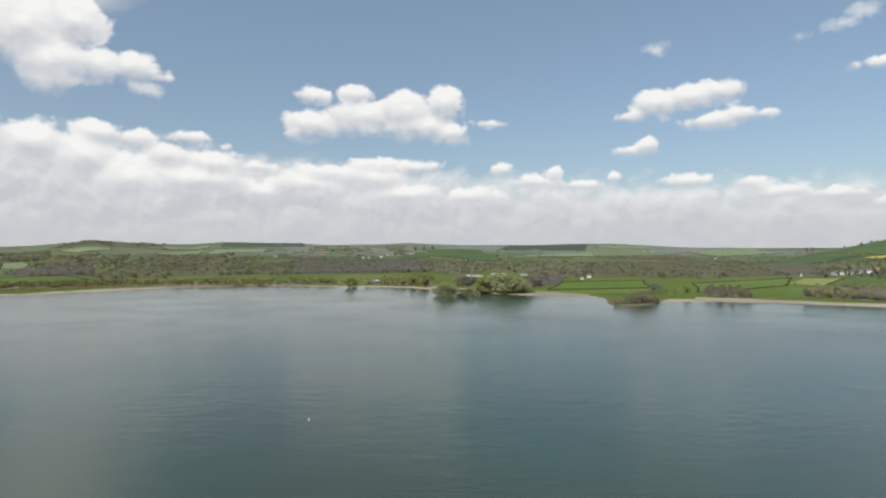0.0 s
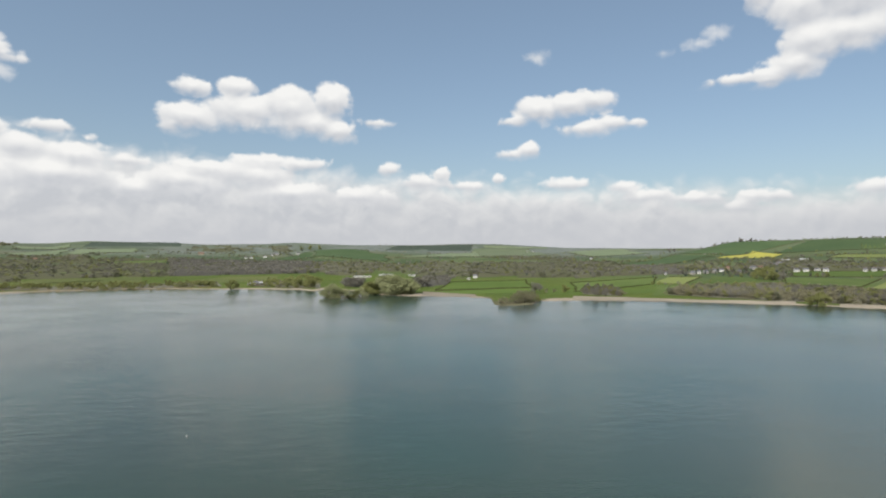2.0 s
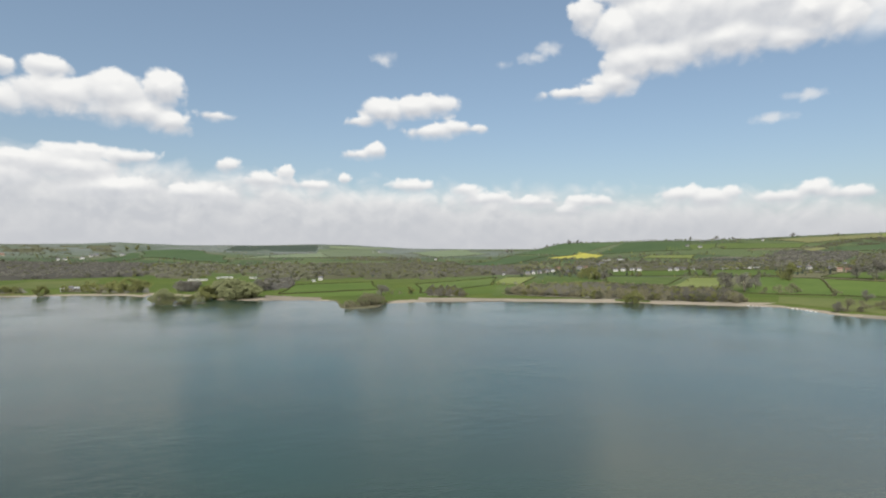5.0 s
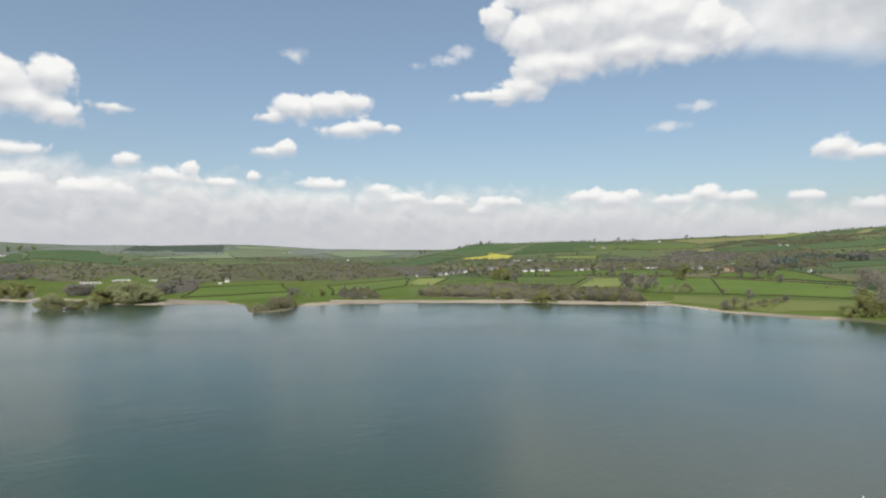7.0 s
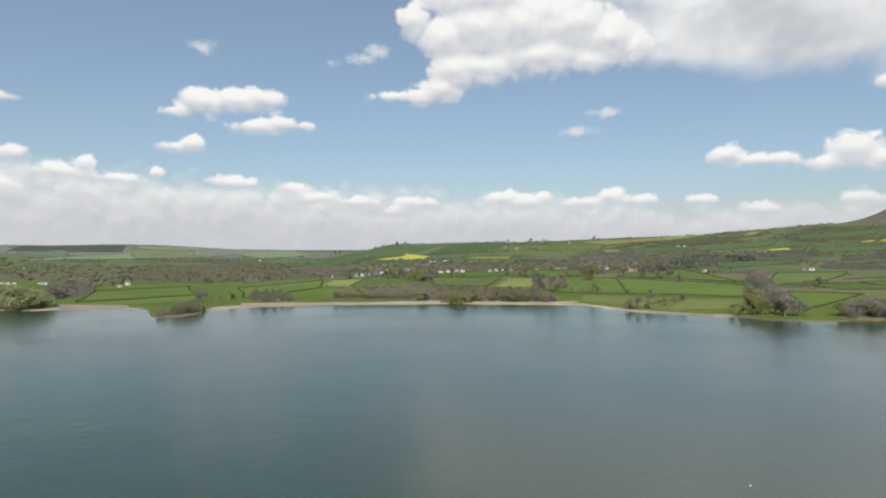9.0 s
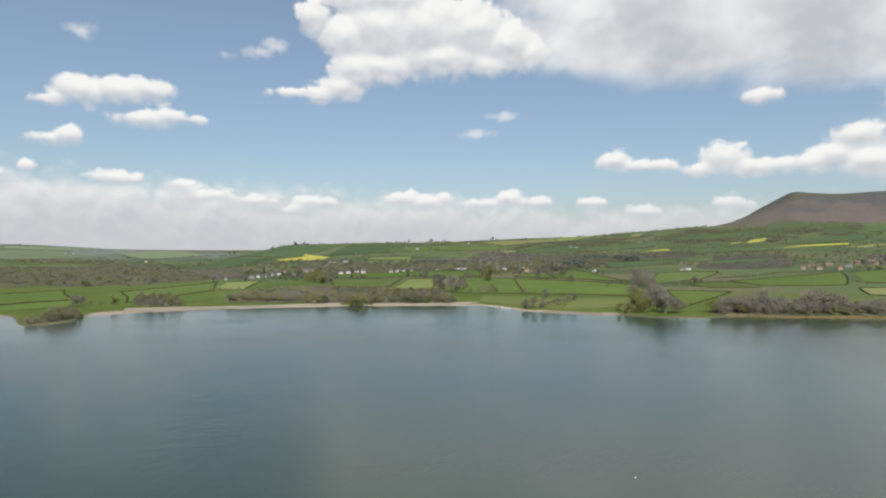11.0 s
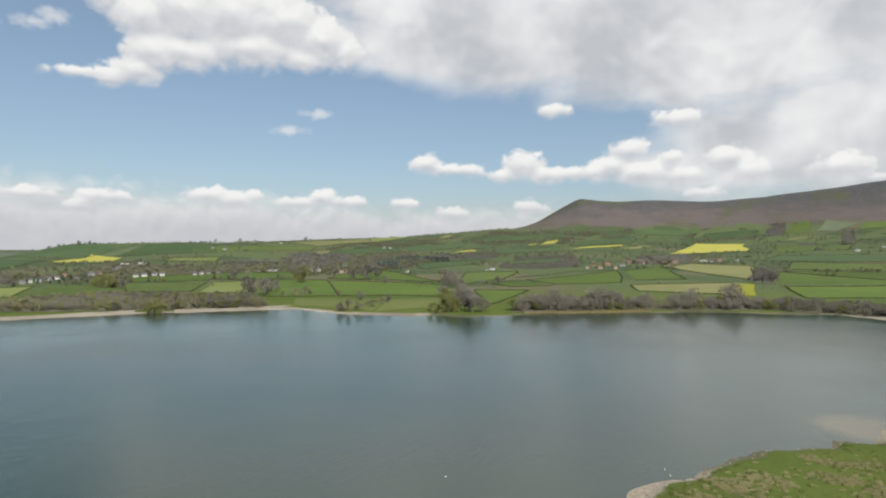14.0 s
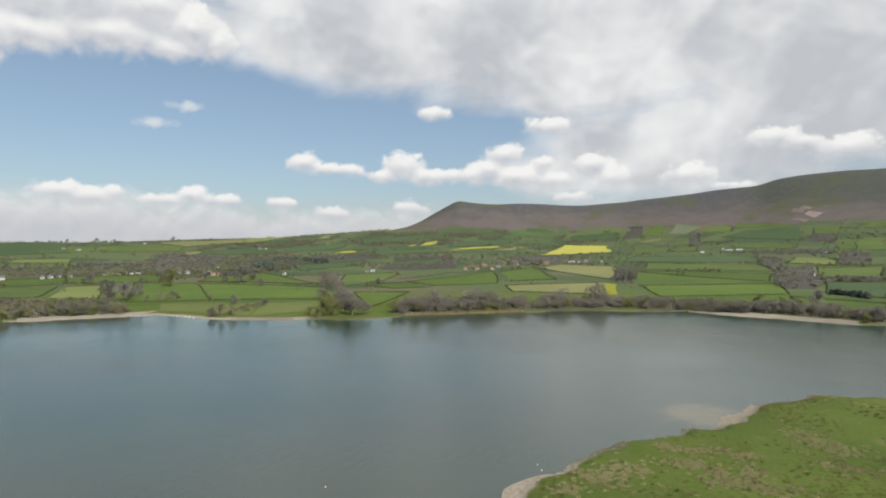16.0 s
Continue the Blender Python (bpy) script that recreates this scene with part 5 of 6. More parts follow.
house("caravan", 64, 1250, 8.0, -14)
house("caravan", 72, 1245, 8.0, 5)
house("caravan", 105, 1203, 6.7, 14)
house("caravan", 112, 1200, 6.6, -27)
house("caravan", 85, 873, 6.4, -20)
house("barn", -164, 1000, 8.4, -30)
house("grey", -157, 1011, 7.5, -17)
house("barn", -150, 1008, 8.4, 16)
house("tan", -687, 2889, 30.0, -10)
house("white", -406, 2375, 13.3, 2)
house("white", -387, 2378, 15.5, -11)
house("white", -355, 2509, 16.3, -17)
house("white", -363, 2786, 18.1, 14)
house("grey", -351, 2848, 23.7, -24)
house("white", -250, 2753, 20.3, 19)
house("white", 1077, 3659, 14.0, 16)
house("white", 918, 2314, 13.7, 19)
house("white", 785, 2325, 11.3, 10)
house("white", -970, 1985, 16.2, -5)
house("tan", -954, 2004, 18.3, -4)
house("white", -762, 2407, 13.9, 14)
house("white", 134, 1915, 7.1, 23)
house("white", 1038, 3655, 14.0, -30)
house("white", 1279, 490, 11.3, -10)
house("grey", 1256, 494, 7.4, -9)
house("tan", 1440, 315, 10.8, 2)
house("tan", 1532, 318, 15.8, 5)
house("tan", 1451, 288, 13.6, -1)
house("brown", 1597, 299, 19.4, 17)
house("tan", 1462, 255, 10.9, 24)
house("grey", 1559, 255, 16.0, 4)
house("brown", 1754, 267, 21.2, 22)
house("brown", 1837, 254, 20.4, 15)
house("tan", 1710, 226, 9.5, 18)
house("brown", 1746, 173, 16.1, -30)
house("tan", 1828, 155, 20.2, 0)
house("barn", 1918, 87, 24.7, -14)
house("white", 1923, 62, 14.1, 1)
house("tan", 1929, 44, 16.0, -12)
house("white", 2507, -373, 18.6, 21)
house("barn", 2531, -472, 33.1, -25)
house("barn", 2538, -511, 33.3, 7)
house("white", 2677, -477, 12.5, 4)
house("white", 2251, -706, 15.2, -16)
house("grey", 1322, -393, 10.1, -19)
house("white", 1993, 68, 12.8, -7)
house("white", 2029, 46, 13.0, -12)
house("white", 2004, -1, 9.2, -12)

# woods
wood("mixed", 900, 9, (-633, 993), (-1066, 1969), (-661, 2317), (-367, 1288))
wood("bare", 900, 9, (-367, 1288), (-661, 2317), (-109, 2057), (-88, 1417))
wood("mixed", 500, 9, (-85, 1362), (-109, 2057), (381, 1983), (207, 1078))
wood("mixed", 700, 9, (214, 1113), (381, 1983), (848, 1997), (537, 1048))
wood("bare", 250, 9, (-862, 1102), (-970, 1340), (-935, 1490), (-686, 1110))
wood("mixed", 220, 9, (-1000, 1380), (-1337, 1950), (-1214, 2167), (-918, 1611))
wood("mixed", 120, 9, (-1269, 1622), (-1642, 2098), (-1601, 2302), (-1187, 1707))
wood("mixed", 200, 10, (-1786, 2533), (-1972, 3094), (-1863, 3775), (-1521, 2809))
wood("conifer", 260, 6.5, (-1441, 3532), (-1514, 3799), (-1093, 4096), (-1031, 3864))
wood("conifer", 280, 6.5, (183, 3875), (272, 4151), (783, 4070), (712, 3768))
wood("mixed", 160, 10, (-917, 3439), (-980, 3950), (-399, 4015), (-370, 3721))
wood("mixed", 120, 10, (481, 2284), (628, 2548), (908, 2387), (774, 2085))
wood("mixed", 150, 10, (-994, 1838), (-1161, 2264), (-990, 2484), (-829, 2080))
wood("bare", 300, 8, (485, 1188), (691, 1492), (766, 1364), (571, 1000))
wood("mixed", 200, 9, (376, 1029), (661, 1807), (700, 1712), (440, 1057))
wood("mixed", 320, 9, (713, 1146), (1204, 1689), (1143, 1175), (965, 992))
wood("mixed", 300, 9, (983, 1010), (1343, 1357), (1299, 924), (1067, 759))
wood("bare", 350, 9, (1344, 1197), (1874, 1523), (1879, 1236), (1246, 886))
wood("mixed", 300, 9, (1067, 759), (1758, 1156), (1658, 773), (1123, 653))
wood("conifer", 60, 16, (1205, 740), (1349, 821), (1349, 771), (1166, 669))
wood("conifer", 120, 13, (1473, 847), (1598, 910), (1658, 773), (1531, 714))
wood("bare", 180, 9, (1348, 1338), (1450, 1413), (1559, 1244), (1369, 1113))
wood("conifer", 60, 10, (1241, 1254), (1348, 1338), (1400, 1247), (1310, 1189))
wood("bare", 260, 9, (1303, 495), (1865, 632), (2134, 512), (1500, 345))
wood("bare", 220, 9, (1692, 245), (2228, 312), (2356, 128), (1911, 121))
wood("bare", 170, 9, (1629, 864), (2041, 993), (2159, 776), (1822, 693))
wood("mixed", 160, 9, (1395, 899), (1854, 1173), (2084, 1106), (1537, 815))
wood("bare", 110, 11, (1009, -251), (1528, -379), (1551, -465), (1015, -310))
wood("bare", 50, 10, (1165, -17), (1574, -34), (1467, -81), (1102, -61))
wood("bare", 70, 10, (1702, -383), (2040, -475), (1890, -497), (1489, -369))
wood("bare", 60, 11, (2921, -369), (3589, -471), (3536, -521), (2859, -421))
wood("bare", 60, 10, (2637, -195), (3140, -245), (3058, -322), (2526, -261))
wood("bare", 110, 10, (2758, -808), (3213, -965), (3088, -1027), (2688, -882))
wood("bare", 120, 10, (1808, -598), (2222, -748), (2136, -795), (1794, -668))
wood("bare", 80, 10, (3628, -116), (3851, -163), (3842, -246), (3647, -227))
wood("bare", 120, 9, (2359, -513), (2543, -563), (2417, -796), (2189, -705))
wood("mixed", 130, 9, (3470, 313), (3830, 276), (3847, -124), (3519, -83))
wood("mixed", 260, 9, (2436, 1080), (3132, 1256), (3745, 543), (3157, 516))
wood("mixed", 200, 9, (2085, 1568), (2494, 1666), (3076, 1364), (2477, 1205))
wood("conifer", 60, 8, (918, -291), (993, -319), (920, -342), (860, -320))
wood("bare", 70, 9, (1160, -348), (1243, -377), (1217, -470), (1162, -448))
wood("mixed", 60, 3.6, (627, 1008), (678, 1090), (948, 974), (901, 925))
wood("mixed", 70, 3.6, (917, 942), (983, 1010), (1067, 759), (1022, 632))

# trees and scrub along the water
wood("scrub", 420, 9, (366, 686), (432, 757), (562, 735), (450, 589))
wood("scrub", 420, 9, (450, 589), (562, 735), (599, 553), (546, 486))
wood("scrub", 80, 7, (271, 714), (317, 820), (341, 791), (310, 680))
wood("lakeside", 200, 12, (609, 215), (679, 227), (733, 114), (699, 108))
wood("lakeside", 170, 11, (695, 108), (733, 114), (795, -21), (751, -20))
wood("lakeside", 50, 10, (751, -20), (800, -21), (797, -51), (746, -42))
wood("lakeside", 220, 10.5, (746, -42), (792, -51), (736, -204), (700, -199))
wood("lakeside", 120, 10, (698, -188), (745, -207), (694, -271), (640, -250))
wood("reed", 400, 2, (609, 201), (620, 201), (698, 87), (682, 85))
wood("reed", 350, 2, (-576, 737), (-623, 796), (-503, 914), (-483, 877))
wood("reed", 300, 2, (-483, 877), (-514, 933), (-212, 1009), (-199, 945))
wood("scrub_green", 200, 7, (-623, 796), (-670, 856), (-550, 933), (-505, 902))
wood("scrub_green", 260, 7, (-505, 902), (-566, 961), (-225, 1068), (-206, 980))
wood("scrub_green", 90, 9, (-170, 981), (-143, 1130), (-60, 1134), (-57, 918))
wood("bare", 60, 7, (-20, 965), (-18, 1133), (17, 1121), (9, 899))
wood("bare", 60, 8, (91, 897), (104, 1129), (187, 1201), (141, 906))
field("scree", 0, (3678, -991), (3703, -1014), (3669, -1060), (3634, -1039))
field("scree", 0, (3692, -1034), (3704, -1064), (3658, -1099), (3649, -1075))
field("scree", 0, (3617, -1044), (3640, -1073), (3584, -1135), (3548, -1082))
field("scree", 0, (3571, -967), (3599, -996), (3531, -1051), (3492, -1008))

# trees that stand singly or in small clumps
tree("willow", -37, 747, 11.0)
tree("willow", -32, 731, 14.8)
tree("willow", -24, 729, 16.1)
tree("willow", -18, 723, 12.0)
tree("willow", -9, 719, 10.6)
tree("leafing", 0, 717, 10.5)
tree("willow", 7, 731, 12.1)
tree("leafing", 17, 775, 18.5)
tree("leafing", 24, 783, 14.4)
tree("willow", 28, 795, 19.0)
tree("willow", 37, 783, 24.5)
tree("willow", 48, 770, 25.5)
tree("willow", 58, 771, 23.5)
tree("willow", 67, 775, 18.6)
tree("willow", 74, 790, 14.6)
tree("bare", -16, 917, 15.2)
tree("bare", 0, 931, 14.5)
tree("bare", 90, 885, 16.3)
tree("bare", 105, 905, 12.6)
tree("leafing", 582, 266, 15.0)
tree("bare", 590, 258, 21.0)
tree("bare", 586, 248, 23.0)
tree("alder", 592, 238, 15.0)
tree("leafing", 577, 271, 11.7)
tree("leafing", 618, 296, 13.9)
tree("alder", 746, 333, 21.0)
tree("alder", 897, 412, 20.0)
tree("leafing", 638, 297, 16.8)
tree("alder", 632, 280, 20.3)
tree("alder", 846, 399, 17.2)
tree("shrub", 145, 610, 6.3)
tree("shrub", 150, 609, 7.5)
tree("shrub", 163, 616, 10.5)
tree("shrub", 173, 622, 14.2)
tree("shrub", 184, 631, 10.9)
tree("leafing", 195, 645, 6.2)
tree("willow", -29, 753, 16.6)
tree("willow", -20, 727, 13.4)
tree("shrub", -12, 721, 9.9)
tree("willow", -4, 719, 9.9)
tree("shrub", 4, 751, 9.0)
tree("leafing", 14, 777, 17.1)
tree("leafing", 22, 795, 16.1)
tree("willow", 33, 793, 21.9)
tree("willow", 43, 770, 24.8)
tree("willow", 54, 774, 24.2)
tree("willow", 63, 775, 20.0)
tree("bare", -7, 923, 15.3)
tree("bare", 8, 939, 12.1)
tree("bare", 84, 873, 14.5)
tree("bare", 97, 894, 13.2)
tree("shrub", 149, 616, 7.6)
tree("shrub", 157, 618, 5.9)
tree("shrub", 170, 627, 13.1)
tree("shrub", 180, 630, 13.3)
tree("bare", 218, 734, 14.1)
tree("bare", 234, 768, 10.3)
tree("leafing", 259, 742, 10.8)
tree("shrub", 237, 749, 5.8)
tree("shrub", 246, 746, 5.1)
tree("shrub", 160, 611, 7.0)
tree("leafing", -177, 914, 15.4)
tree("leafing", -175, 941, 12.3)
tree("leafing", -100, 934, 12.1)
tree("leafing", -85, 932, 13.8)
tree("leafing", -66, 929, 18.8)
tree("leafing", -75, 973, 19.7)
tree("shrub", -111, 937, 10.4)
tree("leafing", -239, 995, 9.4)
tree("leafing", -227, 992, 9.3)
tree("leafing", -287, 1007, 9.6)
tree("bare", 275, 684, 10.8)
tree("bare", 286, 680, 9.5)
tree("shrub", 305, 680, 8.2)
tree("bare", 276, 718, 8.5)
tree("leafing", 831, 657, 27.3)
tree("bare", 905, 607, 20.0)
tree("bare", 899, 575, 29.4)
tree("bare", 935, 581, 22.3)
tree("bare", 838, 503, 12.6)
tree("bare", 837, 816, 19.3)
tree("bare", 637, 595, 22.4)
tree("bare", 648, 577, 23.9)
tree("bare", 685, 592, 18.3)
tree("shrub", 647, 547, 8.6)
tree("shrub", 665, 541, 11.0)
tree("shrub", 670, 529, 12.5)
tree("shrub", 677, 526, 8.7)
tree("shrub", 664, 469, 8.2)
tree("bare", 633, 415, 11.8)
tree("shrub", 813, 429, 5.9)
tree("bare", 785, 744, 12.9)
tree("bare", 544, 383, 9.8)
tree("shrub", 553, 380, 13.6)
tree("shrub", 556, 369, 11.0)
tree("shrub", 585, 369, 9.5)
tree("shrub", 614, 374, 8.6)
tree("bare", 625, 371, 9.4)
tree("leafing", 637, 908, 18.3)
tree("leafing", 630, 881, 21.9)
tree("leafing", 632, 863, 21.6)
tree("bare", 634, 843, 14.5)
tree("leafing", 452, 552, 13.1)
tree("leafing", 452, 542, 13.0)
tree("leafing", 448, 557, 9.2)
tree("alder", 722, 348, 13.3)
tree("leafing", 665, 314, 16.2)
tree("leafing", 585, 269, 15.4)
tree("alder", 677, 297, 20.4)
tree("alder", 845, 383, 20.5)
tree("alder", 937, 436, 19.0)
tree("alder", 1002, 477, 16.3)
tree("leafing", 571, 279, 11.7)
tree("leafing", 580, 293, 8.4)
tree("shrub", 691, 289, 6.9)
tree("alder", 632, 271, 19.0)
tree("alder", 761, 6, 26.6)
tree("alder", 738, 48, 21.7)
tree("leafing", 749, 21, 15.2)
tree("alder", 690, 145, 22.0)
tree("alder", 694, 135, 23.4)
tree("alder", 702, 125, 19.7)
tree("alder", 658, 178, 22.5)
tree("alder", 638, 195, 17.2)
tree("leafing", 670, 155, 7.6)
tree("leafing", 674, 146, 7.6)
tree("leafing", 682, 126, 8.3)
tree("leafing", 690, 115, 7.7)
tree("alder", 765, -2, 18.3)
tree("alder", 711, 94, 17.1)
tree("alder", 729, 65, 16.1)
tree("bare", 925, 346, 12.7)
tree("bare", 1097, -35, 26.2)
tree("bare", 1098, -49, 22.2)
tree("bare", 746, -226, 21.5)
tree("leafing", 745, -207, 12.8)
tree("leafing", 790, -177, 11.9)
tree("leafing", 760, -197, 13.0)
tree("bare", 763, -112, 12.8)
tree("bare", 652, -247, 15.4)
tree("leafing", 644, -235, 8.8)
tree("bare", 1575, 2345, 20.8)
tree("bare", 1637, 2368, 15.9)
tree("bare", 1468, 2360, 15.3)
tree("bare", 1396, 2598, 21.7)
tree("bare", 1401, 2561, 18.8)
tree("bare", 2387, 2285, 21.2)
tree("bare", 2397, 2194, 14.9)
tree("bare", 2084, 2143, 16.5)
tree("bare", 2629, 2058, 21.5)
tree("leafing", -279, 3894, 28.7)
tree("leafing", -329, 3850, 24.8)
tree("leafing", -223, 3908, 25.2)
tree("bare", 1323, 1675, 11.8)
tree("bare", 964, 350, 7.5)
tree("bare", 1715, 183, 15.8)
tree("bare", 1821, 221, 20.2)
tree("bare", 1657, 244, 15.4)

# more hedges
hedge((653, 388), (578, 380), (552, 385))
hedge((882, 650), (670, 475))
hedge((710, 929), (815, 838), (886, 720), (866, 514), (842, 402))
hedge((597, 681), (813, 846))
hedge((611, 534), (651, 463), (658, 391), (697, 336))
hedge((1454, 28), (1518, -74), (1485, -170), (1431, -355))
hedge((860, 363), (864, 271))
hedge((1077, 365), (1304, 325), (1418, 245))
hedge((1074, -52), (1106, -171), (1145, -284))
hedge((933, -248), (811, -238))
hedge((3821, -377), (3459, -619), (3339, -904))
hedge((3088, -99), (2951, -411), (2760, -768))
hedge((3244, -516), (2850, -814))
hedge((1631, -477), (1666, -653))
hedge((-801, 1023), (-768, 1205))
hedge((-779, 1955), (-606, 2125))
hedge((-1408, 2113), (-1421, 2579))
hedge((-1354, 2547), (-1300, 2978))
hedge((-499, 1053), (-425, 1121))
hedge((-1312, 1677), (-1211, 1672))


# ---- hedgerow trees and small copses over the farmland ----
def copses(name, words, category, lo, hi, r0, r1, count, seed, kinds, tall):
    """Trees strung along the lanes and boundaries between two bearings and two distances."""
    rng = np.random.default_rng(seed)
    chunks = {}
    lines = max(1, count // 9)
    for _ in range(lines):
        a = radians(rng.uniform(lo, hi))
        r = r0 * (r1 / r0) ** rng.uniform(0, 1)
        x0, y0 = r * math.sin(a), r * math.cos(a)
        along = a + radians(rng.choice([90, 90, 90, 20, -25, 60]) + rng.normal(0, 12))
        n = int(rng.integers(4, 15))
        length = rng.uniform(60, 220)
        u = rng.uniform(-0.5, 0.5, n) * length
        x = x0 + np.sin(along) * u + rng.normal(0, 5, n)
        y = y0 + np.cos(along) * u + rng.normal(0, 5, n)
        z = terrain(x, y)
        in_field = in_fields(x, y, 7)
        for k in range(n):
            if z[k] < 1.5 or z[k] > 235 or in_field[k]:
                continue
            sort = kinds[int(rng.integers(len(kinds)))]
            key = (sort, int(rng.integers(4)), False, False)
            if key not in low_plants:
                low_plants[key] = plant_parts(sort, 90 + key[1] * 11 + len(sort), 80, 2.3, False)
            h = tall * rng.uniform(0.45, 1.2) * (0.6 if sort == "shrub" else 1)
            t = rng.uniform(0, 6.28)
            turn = np.array([[math.cos(t), -math.sin(t), 0], [math.sin(t), math.cos(t), 0], [0, 0, 1]]) * h
            for (v, f), mat_name in zip(low_plants[key], ("bark", sort)):
                chunks.setdefault(mat_name, []).append((v @ turn.T + np.array([x[k], y[k], z[k] - 0.1]), f))
    holder = new(name)
    for mat_name, parts in chunks.items():
        part_name = "trunks" if mat_name == "bark" else {"bare": "bare_crowns", "leafing": "green_crowns", "conifer": "conifer_crowns", "shrub": "undergrowth", "thorn": "thorn_crowns"}[mat_name]
        joined(part_name, parts, BARK if mat_name == "bark" else LEAVES[mat_name], holder)
    tagged(holder, words, category, kind="stuff")


MIXED = ("bare", "thorn", "thorn", "bare", "leafing")
copses("hedgerow_trees", "scattered bare and leafing trees in far hedgerows", "trees", -40, 0, 1500, 3900, 1500, 3, MIXED, 7)
copses("hedgerow_trees", "scattered bare and leafing trees in far hedgerows", "trees", 0, 32, 1300, 4200, 1400, 4, MIXED, 7)
copses("hedgerow_trees", "scattered hedgerow trees above the village", "trees", 31, 62, 1400, 3500, 1900, 5, MIXED, 7)
copses("hedgerow_trees", "scattered hedgerow trees below the moor", "trees", 60, 90, 1500, 3700, 2300, 6, ("thorn", "thorn", "leafing", "bare"), 7)
copses("hedgerow_trees", "scattered hedgerow trees on the hill farms", "trees", 88, 113, 1300, 3700, 1700, 7, ("thorn", "thorn", "leafing", "bare"), 7)
copses("hedgerow_trees", "sparse hedgerow trees in the lake meadows", "trees", 25, 110, 850, 1300, 260, 8, ("bare", "leafing", "shrub", "shrub"), 6)
copses("village_trees", "garden trees and bushes among the village houses", "trees", 28, 62, 1130, 1500, 700, 12, ("bare", "thorn", "leafing", "conifer"), 7)
copses("hill_scrub", "low scrub on the upper slopes", "scrub", 62, 113, 2900, 3900, 1300, 9, ("shrub", "thorn"), 7)


# ---- the near point: rushes, dead tussocks, stones, shoal ----
def blades(spots, rng, per, low, high, spread, wide):
    """Tufts of upright blades at each spot."""
    at = np.repeat(spots, per, axis=0)
    n = len(at)
    at[:, :2] += rng.normal(0, spread, (n, 2))
    h = rng.uniform(low, high, n)
    a = rng.uniform(0, 6.28, n)
    side = np.stack([np.cos(a), np.sin(a), 0 * a], 1) * wide
    tip = np.stack([rng.normal(0, 0.3, n) * h, rng.normal(0, 0.3, n) * h, h], 1)
    v = np.stack([at - side, at + side, at + tip], 1).reshape(-1, 3)
    return v, np.arange(3 * n).reshape(-1, 3)


def on_point(rng, n, keep_noise=None):
    """Places on the near point, optionally only where a slow noise is high."""
    x, y = rng.uniform(120, 340, n), rng.uniform(-190, 30, n)
    d = inside_distance(x, y, POINT)
    ok = d > 2.5
    if keep_noise:
        ok &= waves(x, y, keep_noise[0], keep_noise[1]) > keep_noise[2] + rng.normal(0, 0.35, n)
    x, y = x[ok], y[ok]
    return np.stack([x, y, terrain(x, y) - 0.03], 1)


rng = np.random.default_rng(21)
GRASS_BLADE = leaf_material("grass_blades", (0.085, 0.125, 0.025), (0.14, 0.17, 0.04))
DEAD_GRASS = leaf_material("dead_grass", (0.34, 0.32, 0.15), (0.5, 0.46, 0.26))
tagged(mesh_object("grass", *blades(on_point(rng, 14000), rng, 4, 0.12, 0.35, 0.5, 0.05), GRASS_BLADE), "short green grass over the lake point", "grass", kind="stuff")
tagged(mesh_object("rush_tufts", *blades(on_point(rng, 9000, (13, 4, 0.3)), rng, 22, 0.25, 0.7, 0.4, 0.06), LEAVES["rush"]), "olive rush tufts in wet grass", "rushes", kind="stuff")
tagged(mesh_object("dead_grass", *blades(on_point(rng, 3000, (10, 8, 0.8)), rng, 24, 0.2, 0.6, 0.5, 0.07), DEAD_GRASS), "bleached dead grass tussocks", "grass", kind="stuff")
RUSH_AND_SHADE = leaf_material("rush_and_shade", (0.05, 0.06, 0.025), (0.11, 0.11, 0.045))
tagged(mesh_object("dark_rushes", *blades(on_point(rng, 2600, (9, 15, 0.3)), rng, 20, 0.3, 0.7, 0.35, 0.06), RUSH_AND_SHADE), "dark wet rush clumps", "rushes", kind="stuff")

# beds of bleached tussocks with dark blades as their shade: (x, y, half width, half depth, tussocks)
BEDS = [(175, 2, 6.2, 5.4, 130), (187, -4, 2.9, 3.8, 40), (183, -10, 1.8, 2.2, 20), (193, -23, 5.8, 3.2, 80), (183, -30, 2.9, 4.3, 60), (188, -39, 3.0, 5.3, 60), (177, -40, 5.1, 3.3, 70), (233, -64, 3.7, 6.9, 60), (209, -18, 2.7, 2.4, 25), (207, -24, 2.9, 1.8, 25), (204, -40, 2.1, 2.7, 25), (219, -72, 6.5, 6.1, 60), (200, -68, 6.0, 4.2, 40), (164, 11, 2.3, 3.0, 30), (209, -32, 4.5, 2.8, 25)]
pale_spots, shade_spots = [], []
for bx, by, wide, deep, count in BEDS:
    far = math.hypot(bx, by)
    ahead, across = np.array([bx, by]) / far, np.array([by, -bx]) / far
    p = np.array([bx, by]) + rng.normal(0, wide * 0.85, (count, 1)) * across + rng.normal(0, deep * 0.85, (count, 1)) * ahead
    p = p[inside_distance(p[:, 0], p[:, 1], POINT) > 3]
    pale_spots.append(p)
    # dark blades offset away from the sun, as each tussock's shade
    shade_spots.append(p + rng.normal(0, 0.25, p.shape) + np.array([0.7, 0.5]))
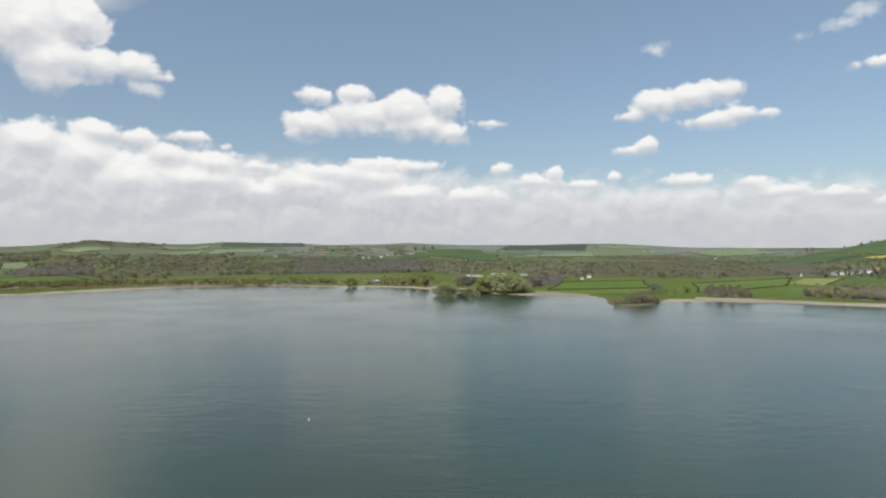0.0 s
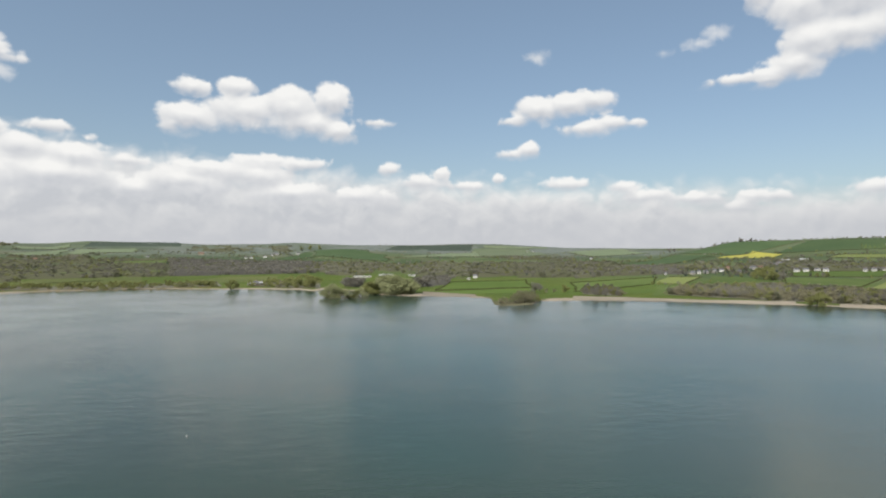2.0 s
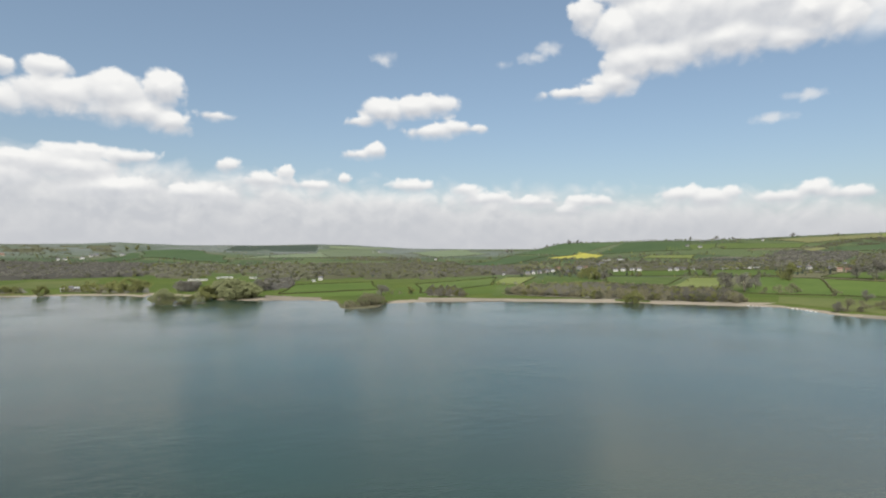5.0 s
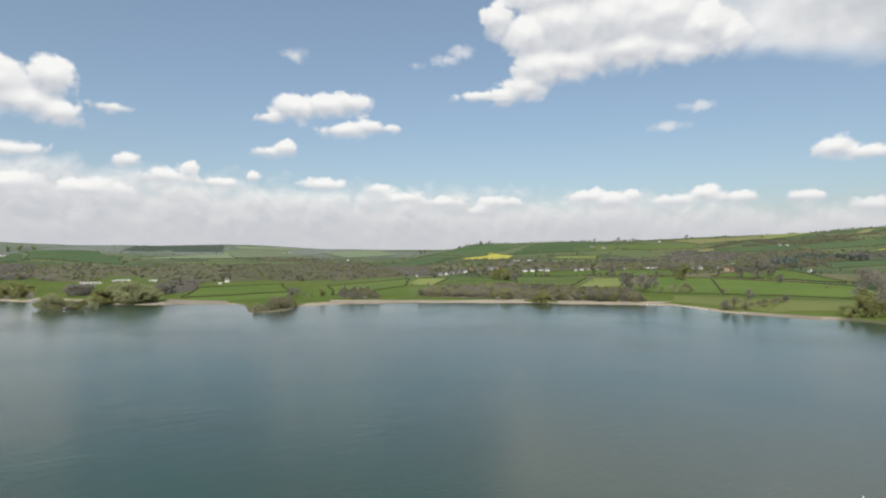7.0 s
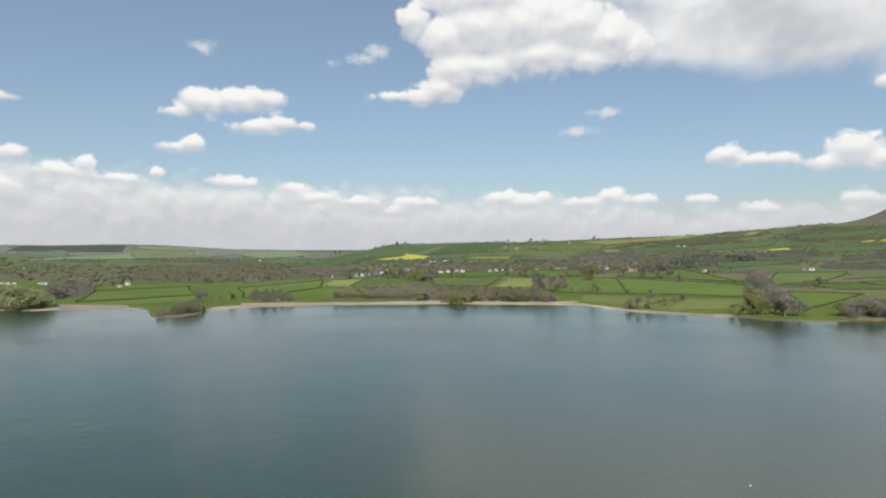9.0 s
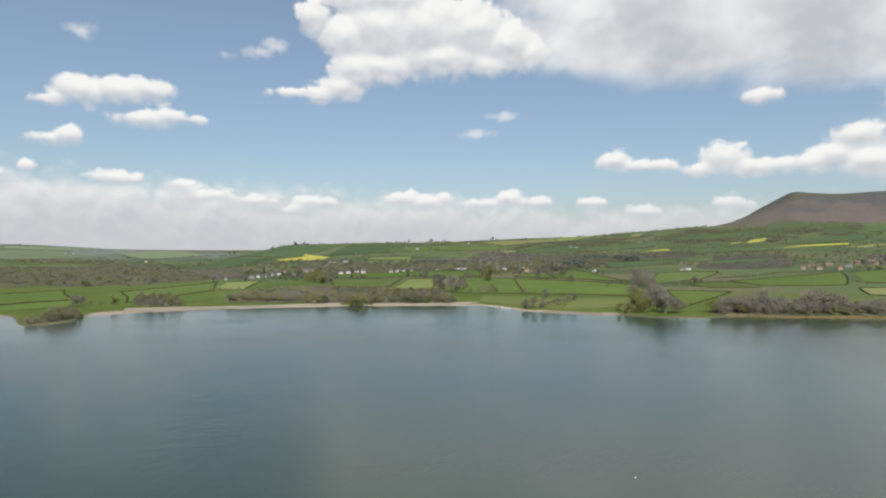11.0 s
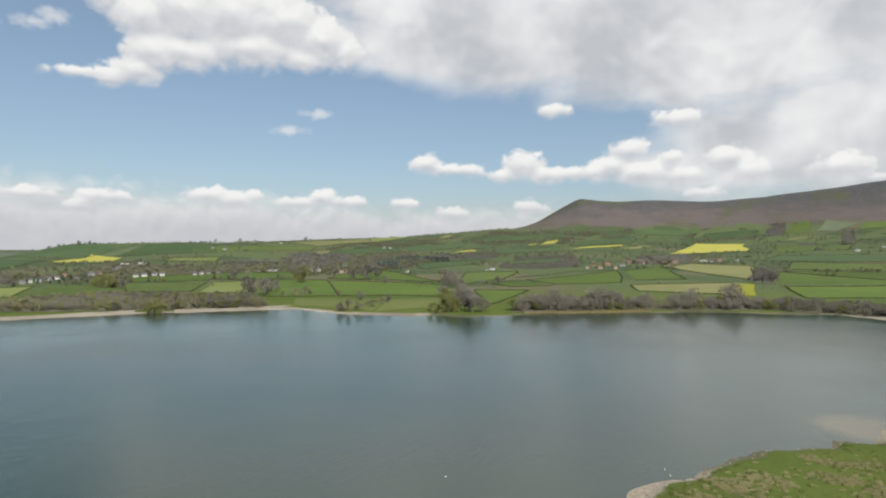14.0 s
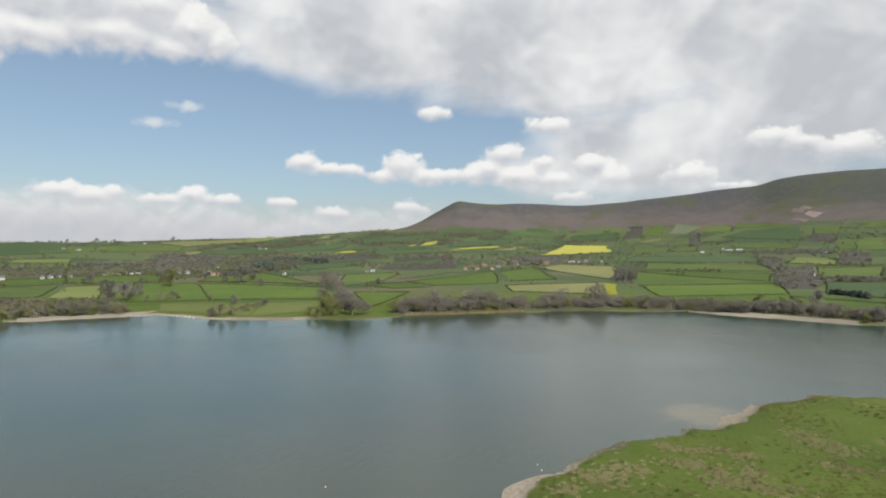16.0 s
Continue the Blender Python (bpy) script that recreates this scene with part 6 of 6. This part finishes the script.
for spots, mat, per, tall, words in ((pale_spots, DEAD_GRASS, 46, 0.75, "bleached dead grass tussocks in beds"), (shade_spots, RUSH_AND_SHADE, 9, 0.4, "dark blades standing for the shade beside tussocks")):
    p = np.concatenate(spots)
    spots = np.concatenate([p, (terrain(p[:, 0], p[:, 1]) - 0.03)[:, None]], 1)
    tagged(mesh_object("tussocks", *blades(spots, rng, per, 0.25, tall, 0.38, 0.08), mat), words, "grass", kind="stuff")

STONE = surface("shore_stone", (0.24, 0.22, 0.19), (0.38, 0.36, 0.32), 0.6, 3.0, 0.9, per_piece=0.2)


def stone_mesh(seed):
    r = np.random.default_rng(seed)
    bm = bmesh.new()
    bmesh.ops.create_icosphere(bm, subdivisions=1, radius=1.0)
    for v in bm.verts:
        v.co = Vector((v.co.x * 1.3, v.co.y, v.co.z * 0.6)) * r.uniform(0.75, 1.15)
    me = bpy.data.meshes.new("stone")
    bm.to_mesh(me)
    bm.free()
    me.materials.append(STONE)
    return me


STONES = [stone_mesh(k) for k in range(4)]
beach = new("stone_beach")
tagged(beach, "pale stones strewn along the grassy shore", "stones", kind="structure")
edge_points = POINT[:13]
for k in range(280):
    i = int(rng.integers(len(edge_points) - 1))
    u = rng.uniform()
    (ax, ay), (bx, by) = edge_points[i], edge_points[i + 1]
    x, y = ax + (bx - ax) * u + rng.normal(0, 1.6), ay + (by - ay) * u + rng.normal(0, 1.6)
    z = float(terrain(np.array([x]), np.array([y]))[0])
    s = rng.uniform(0.1, 0.3)
    if z < 0.03:
        continue
    ob = new("stone", STONES[int(rng.integers(4))])
    ob.parent = beach
    ob.matrix_world = pose(x, y, max(z, -0.1) + s * 0.15, 0, 0, rng.uniform(0, 360)) @ Matrix.Scale(s, 4)

# pale stones standing in for unidentified white marks where the far beach bends
WHITE_MARK = surface("white_mark", (0.5, 0.49, 0.46), (0.68, 0.67, 0.64), 0.5, 3.0, 0.85, per_piece=0.12)
white_mark_mesh = stone_mesh(9)
white_mark_mesh.materials[0] = WHITE_MARK
for k in range(16):
    u = k / 15
    if 0.3 < u < 0.5:
        continue
    bearing = radians(48.6 + 4.8 * u)
    reach = 1.5 + float(np.interp(math.degrees(bearing), shore_az, shore_r)) + rng.uniform(-1.5, 1.0)
    x, y = reach * math.sin(bearing), reach * math.cos(bearing)
    ob = new("boulder", white_mark_mesh)
    ob.matrix_world = pose(x, y, max(0.0, float(terrain(np.array([x]), np.array([y]))[0])) + 0.15, 0, 0, rng.uniform(0, 360)) @ Matrix.Scale(rng.uniform(0.7, 1.3), 4)
    tagged(ob, "pale stone standing in for a white mark at the lake's edge", "boulder", group="shore boulders")

# ---- mooring buoys ----
BUOY_WHITE = surface("buoy_plastic", (0.72, 0.72, 0.7), (0.82, 0.82, 0.8), 1.0, 6.0, 0.4)
BUOY_RING = surface("buoy_ring", (0.05, 0.05, 0.05), (0.09, 0.09, 0.09), 1.0, 6.0, 0.5)


def buoy(x, y, size):
    holder = new("mooring_buoy")
    holder.location = (x, y, 0)
    tagged(holder, "white plastic mooring buoy floating on the lake", "buoy", group="mooring buoys")
    bm = bmesh.new()
    bmesh.ops.create_uvsphere(bm, u_segments=16, v_segments=10, radius=size, matrix=Matrix.Translation((0, 0, size * 0.45)) @ Matrix.Diagonal((1, 1, 0.9, 1)))
    part("float", bm, BUOY_WHITE, holder)
    bm = bmesh.new()
    bmesh.ops.create_cone(bm, segments=12, radius1=size * 0.28, radius2=size * 0.16, depth=size * 0.9, cap_ends=True, matrix=Matrix.Translation((0, 0, size * 1.55)))
    part("neck", bm, BUOY_WHITE, holder)
    bm = bmesh.new()
    bmesh.ops.create_cone(bm, segments=16, radius1=size * 1.02, radius2=size * 1.02, depth=size * 0.25, cap_ends=True, matrix=Matrix.Translation((0, 0, size * 0.3)))
    part("ring", bm, BUOY_RING, holder, "dark rubber ring")


buoy(-47.8, 183.5, 0.22)
buoy(154.6, 75.2, 0.2)
# three floats standing in for unidentified white dots off the point
buoy(186.8, 20.8, 0.2)
buoy(182.3, 19.0, 0.2)
buoy(223.6, -15.3, 0.2)
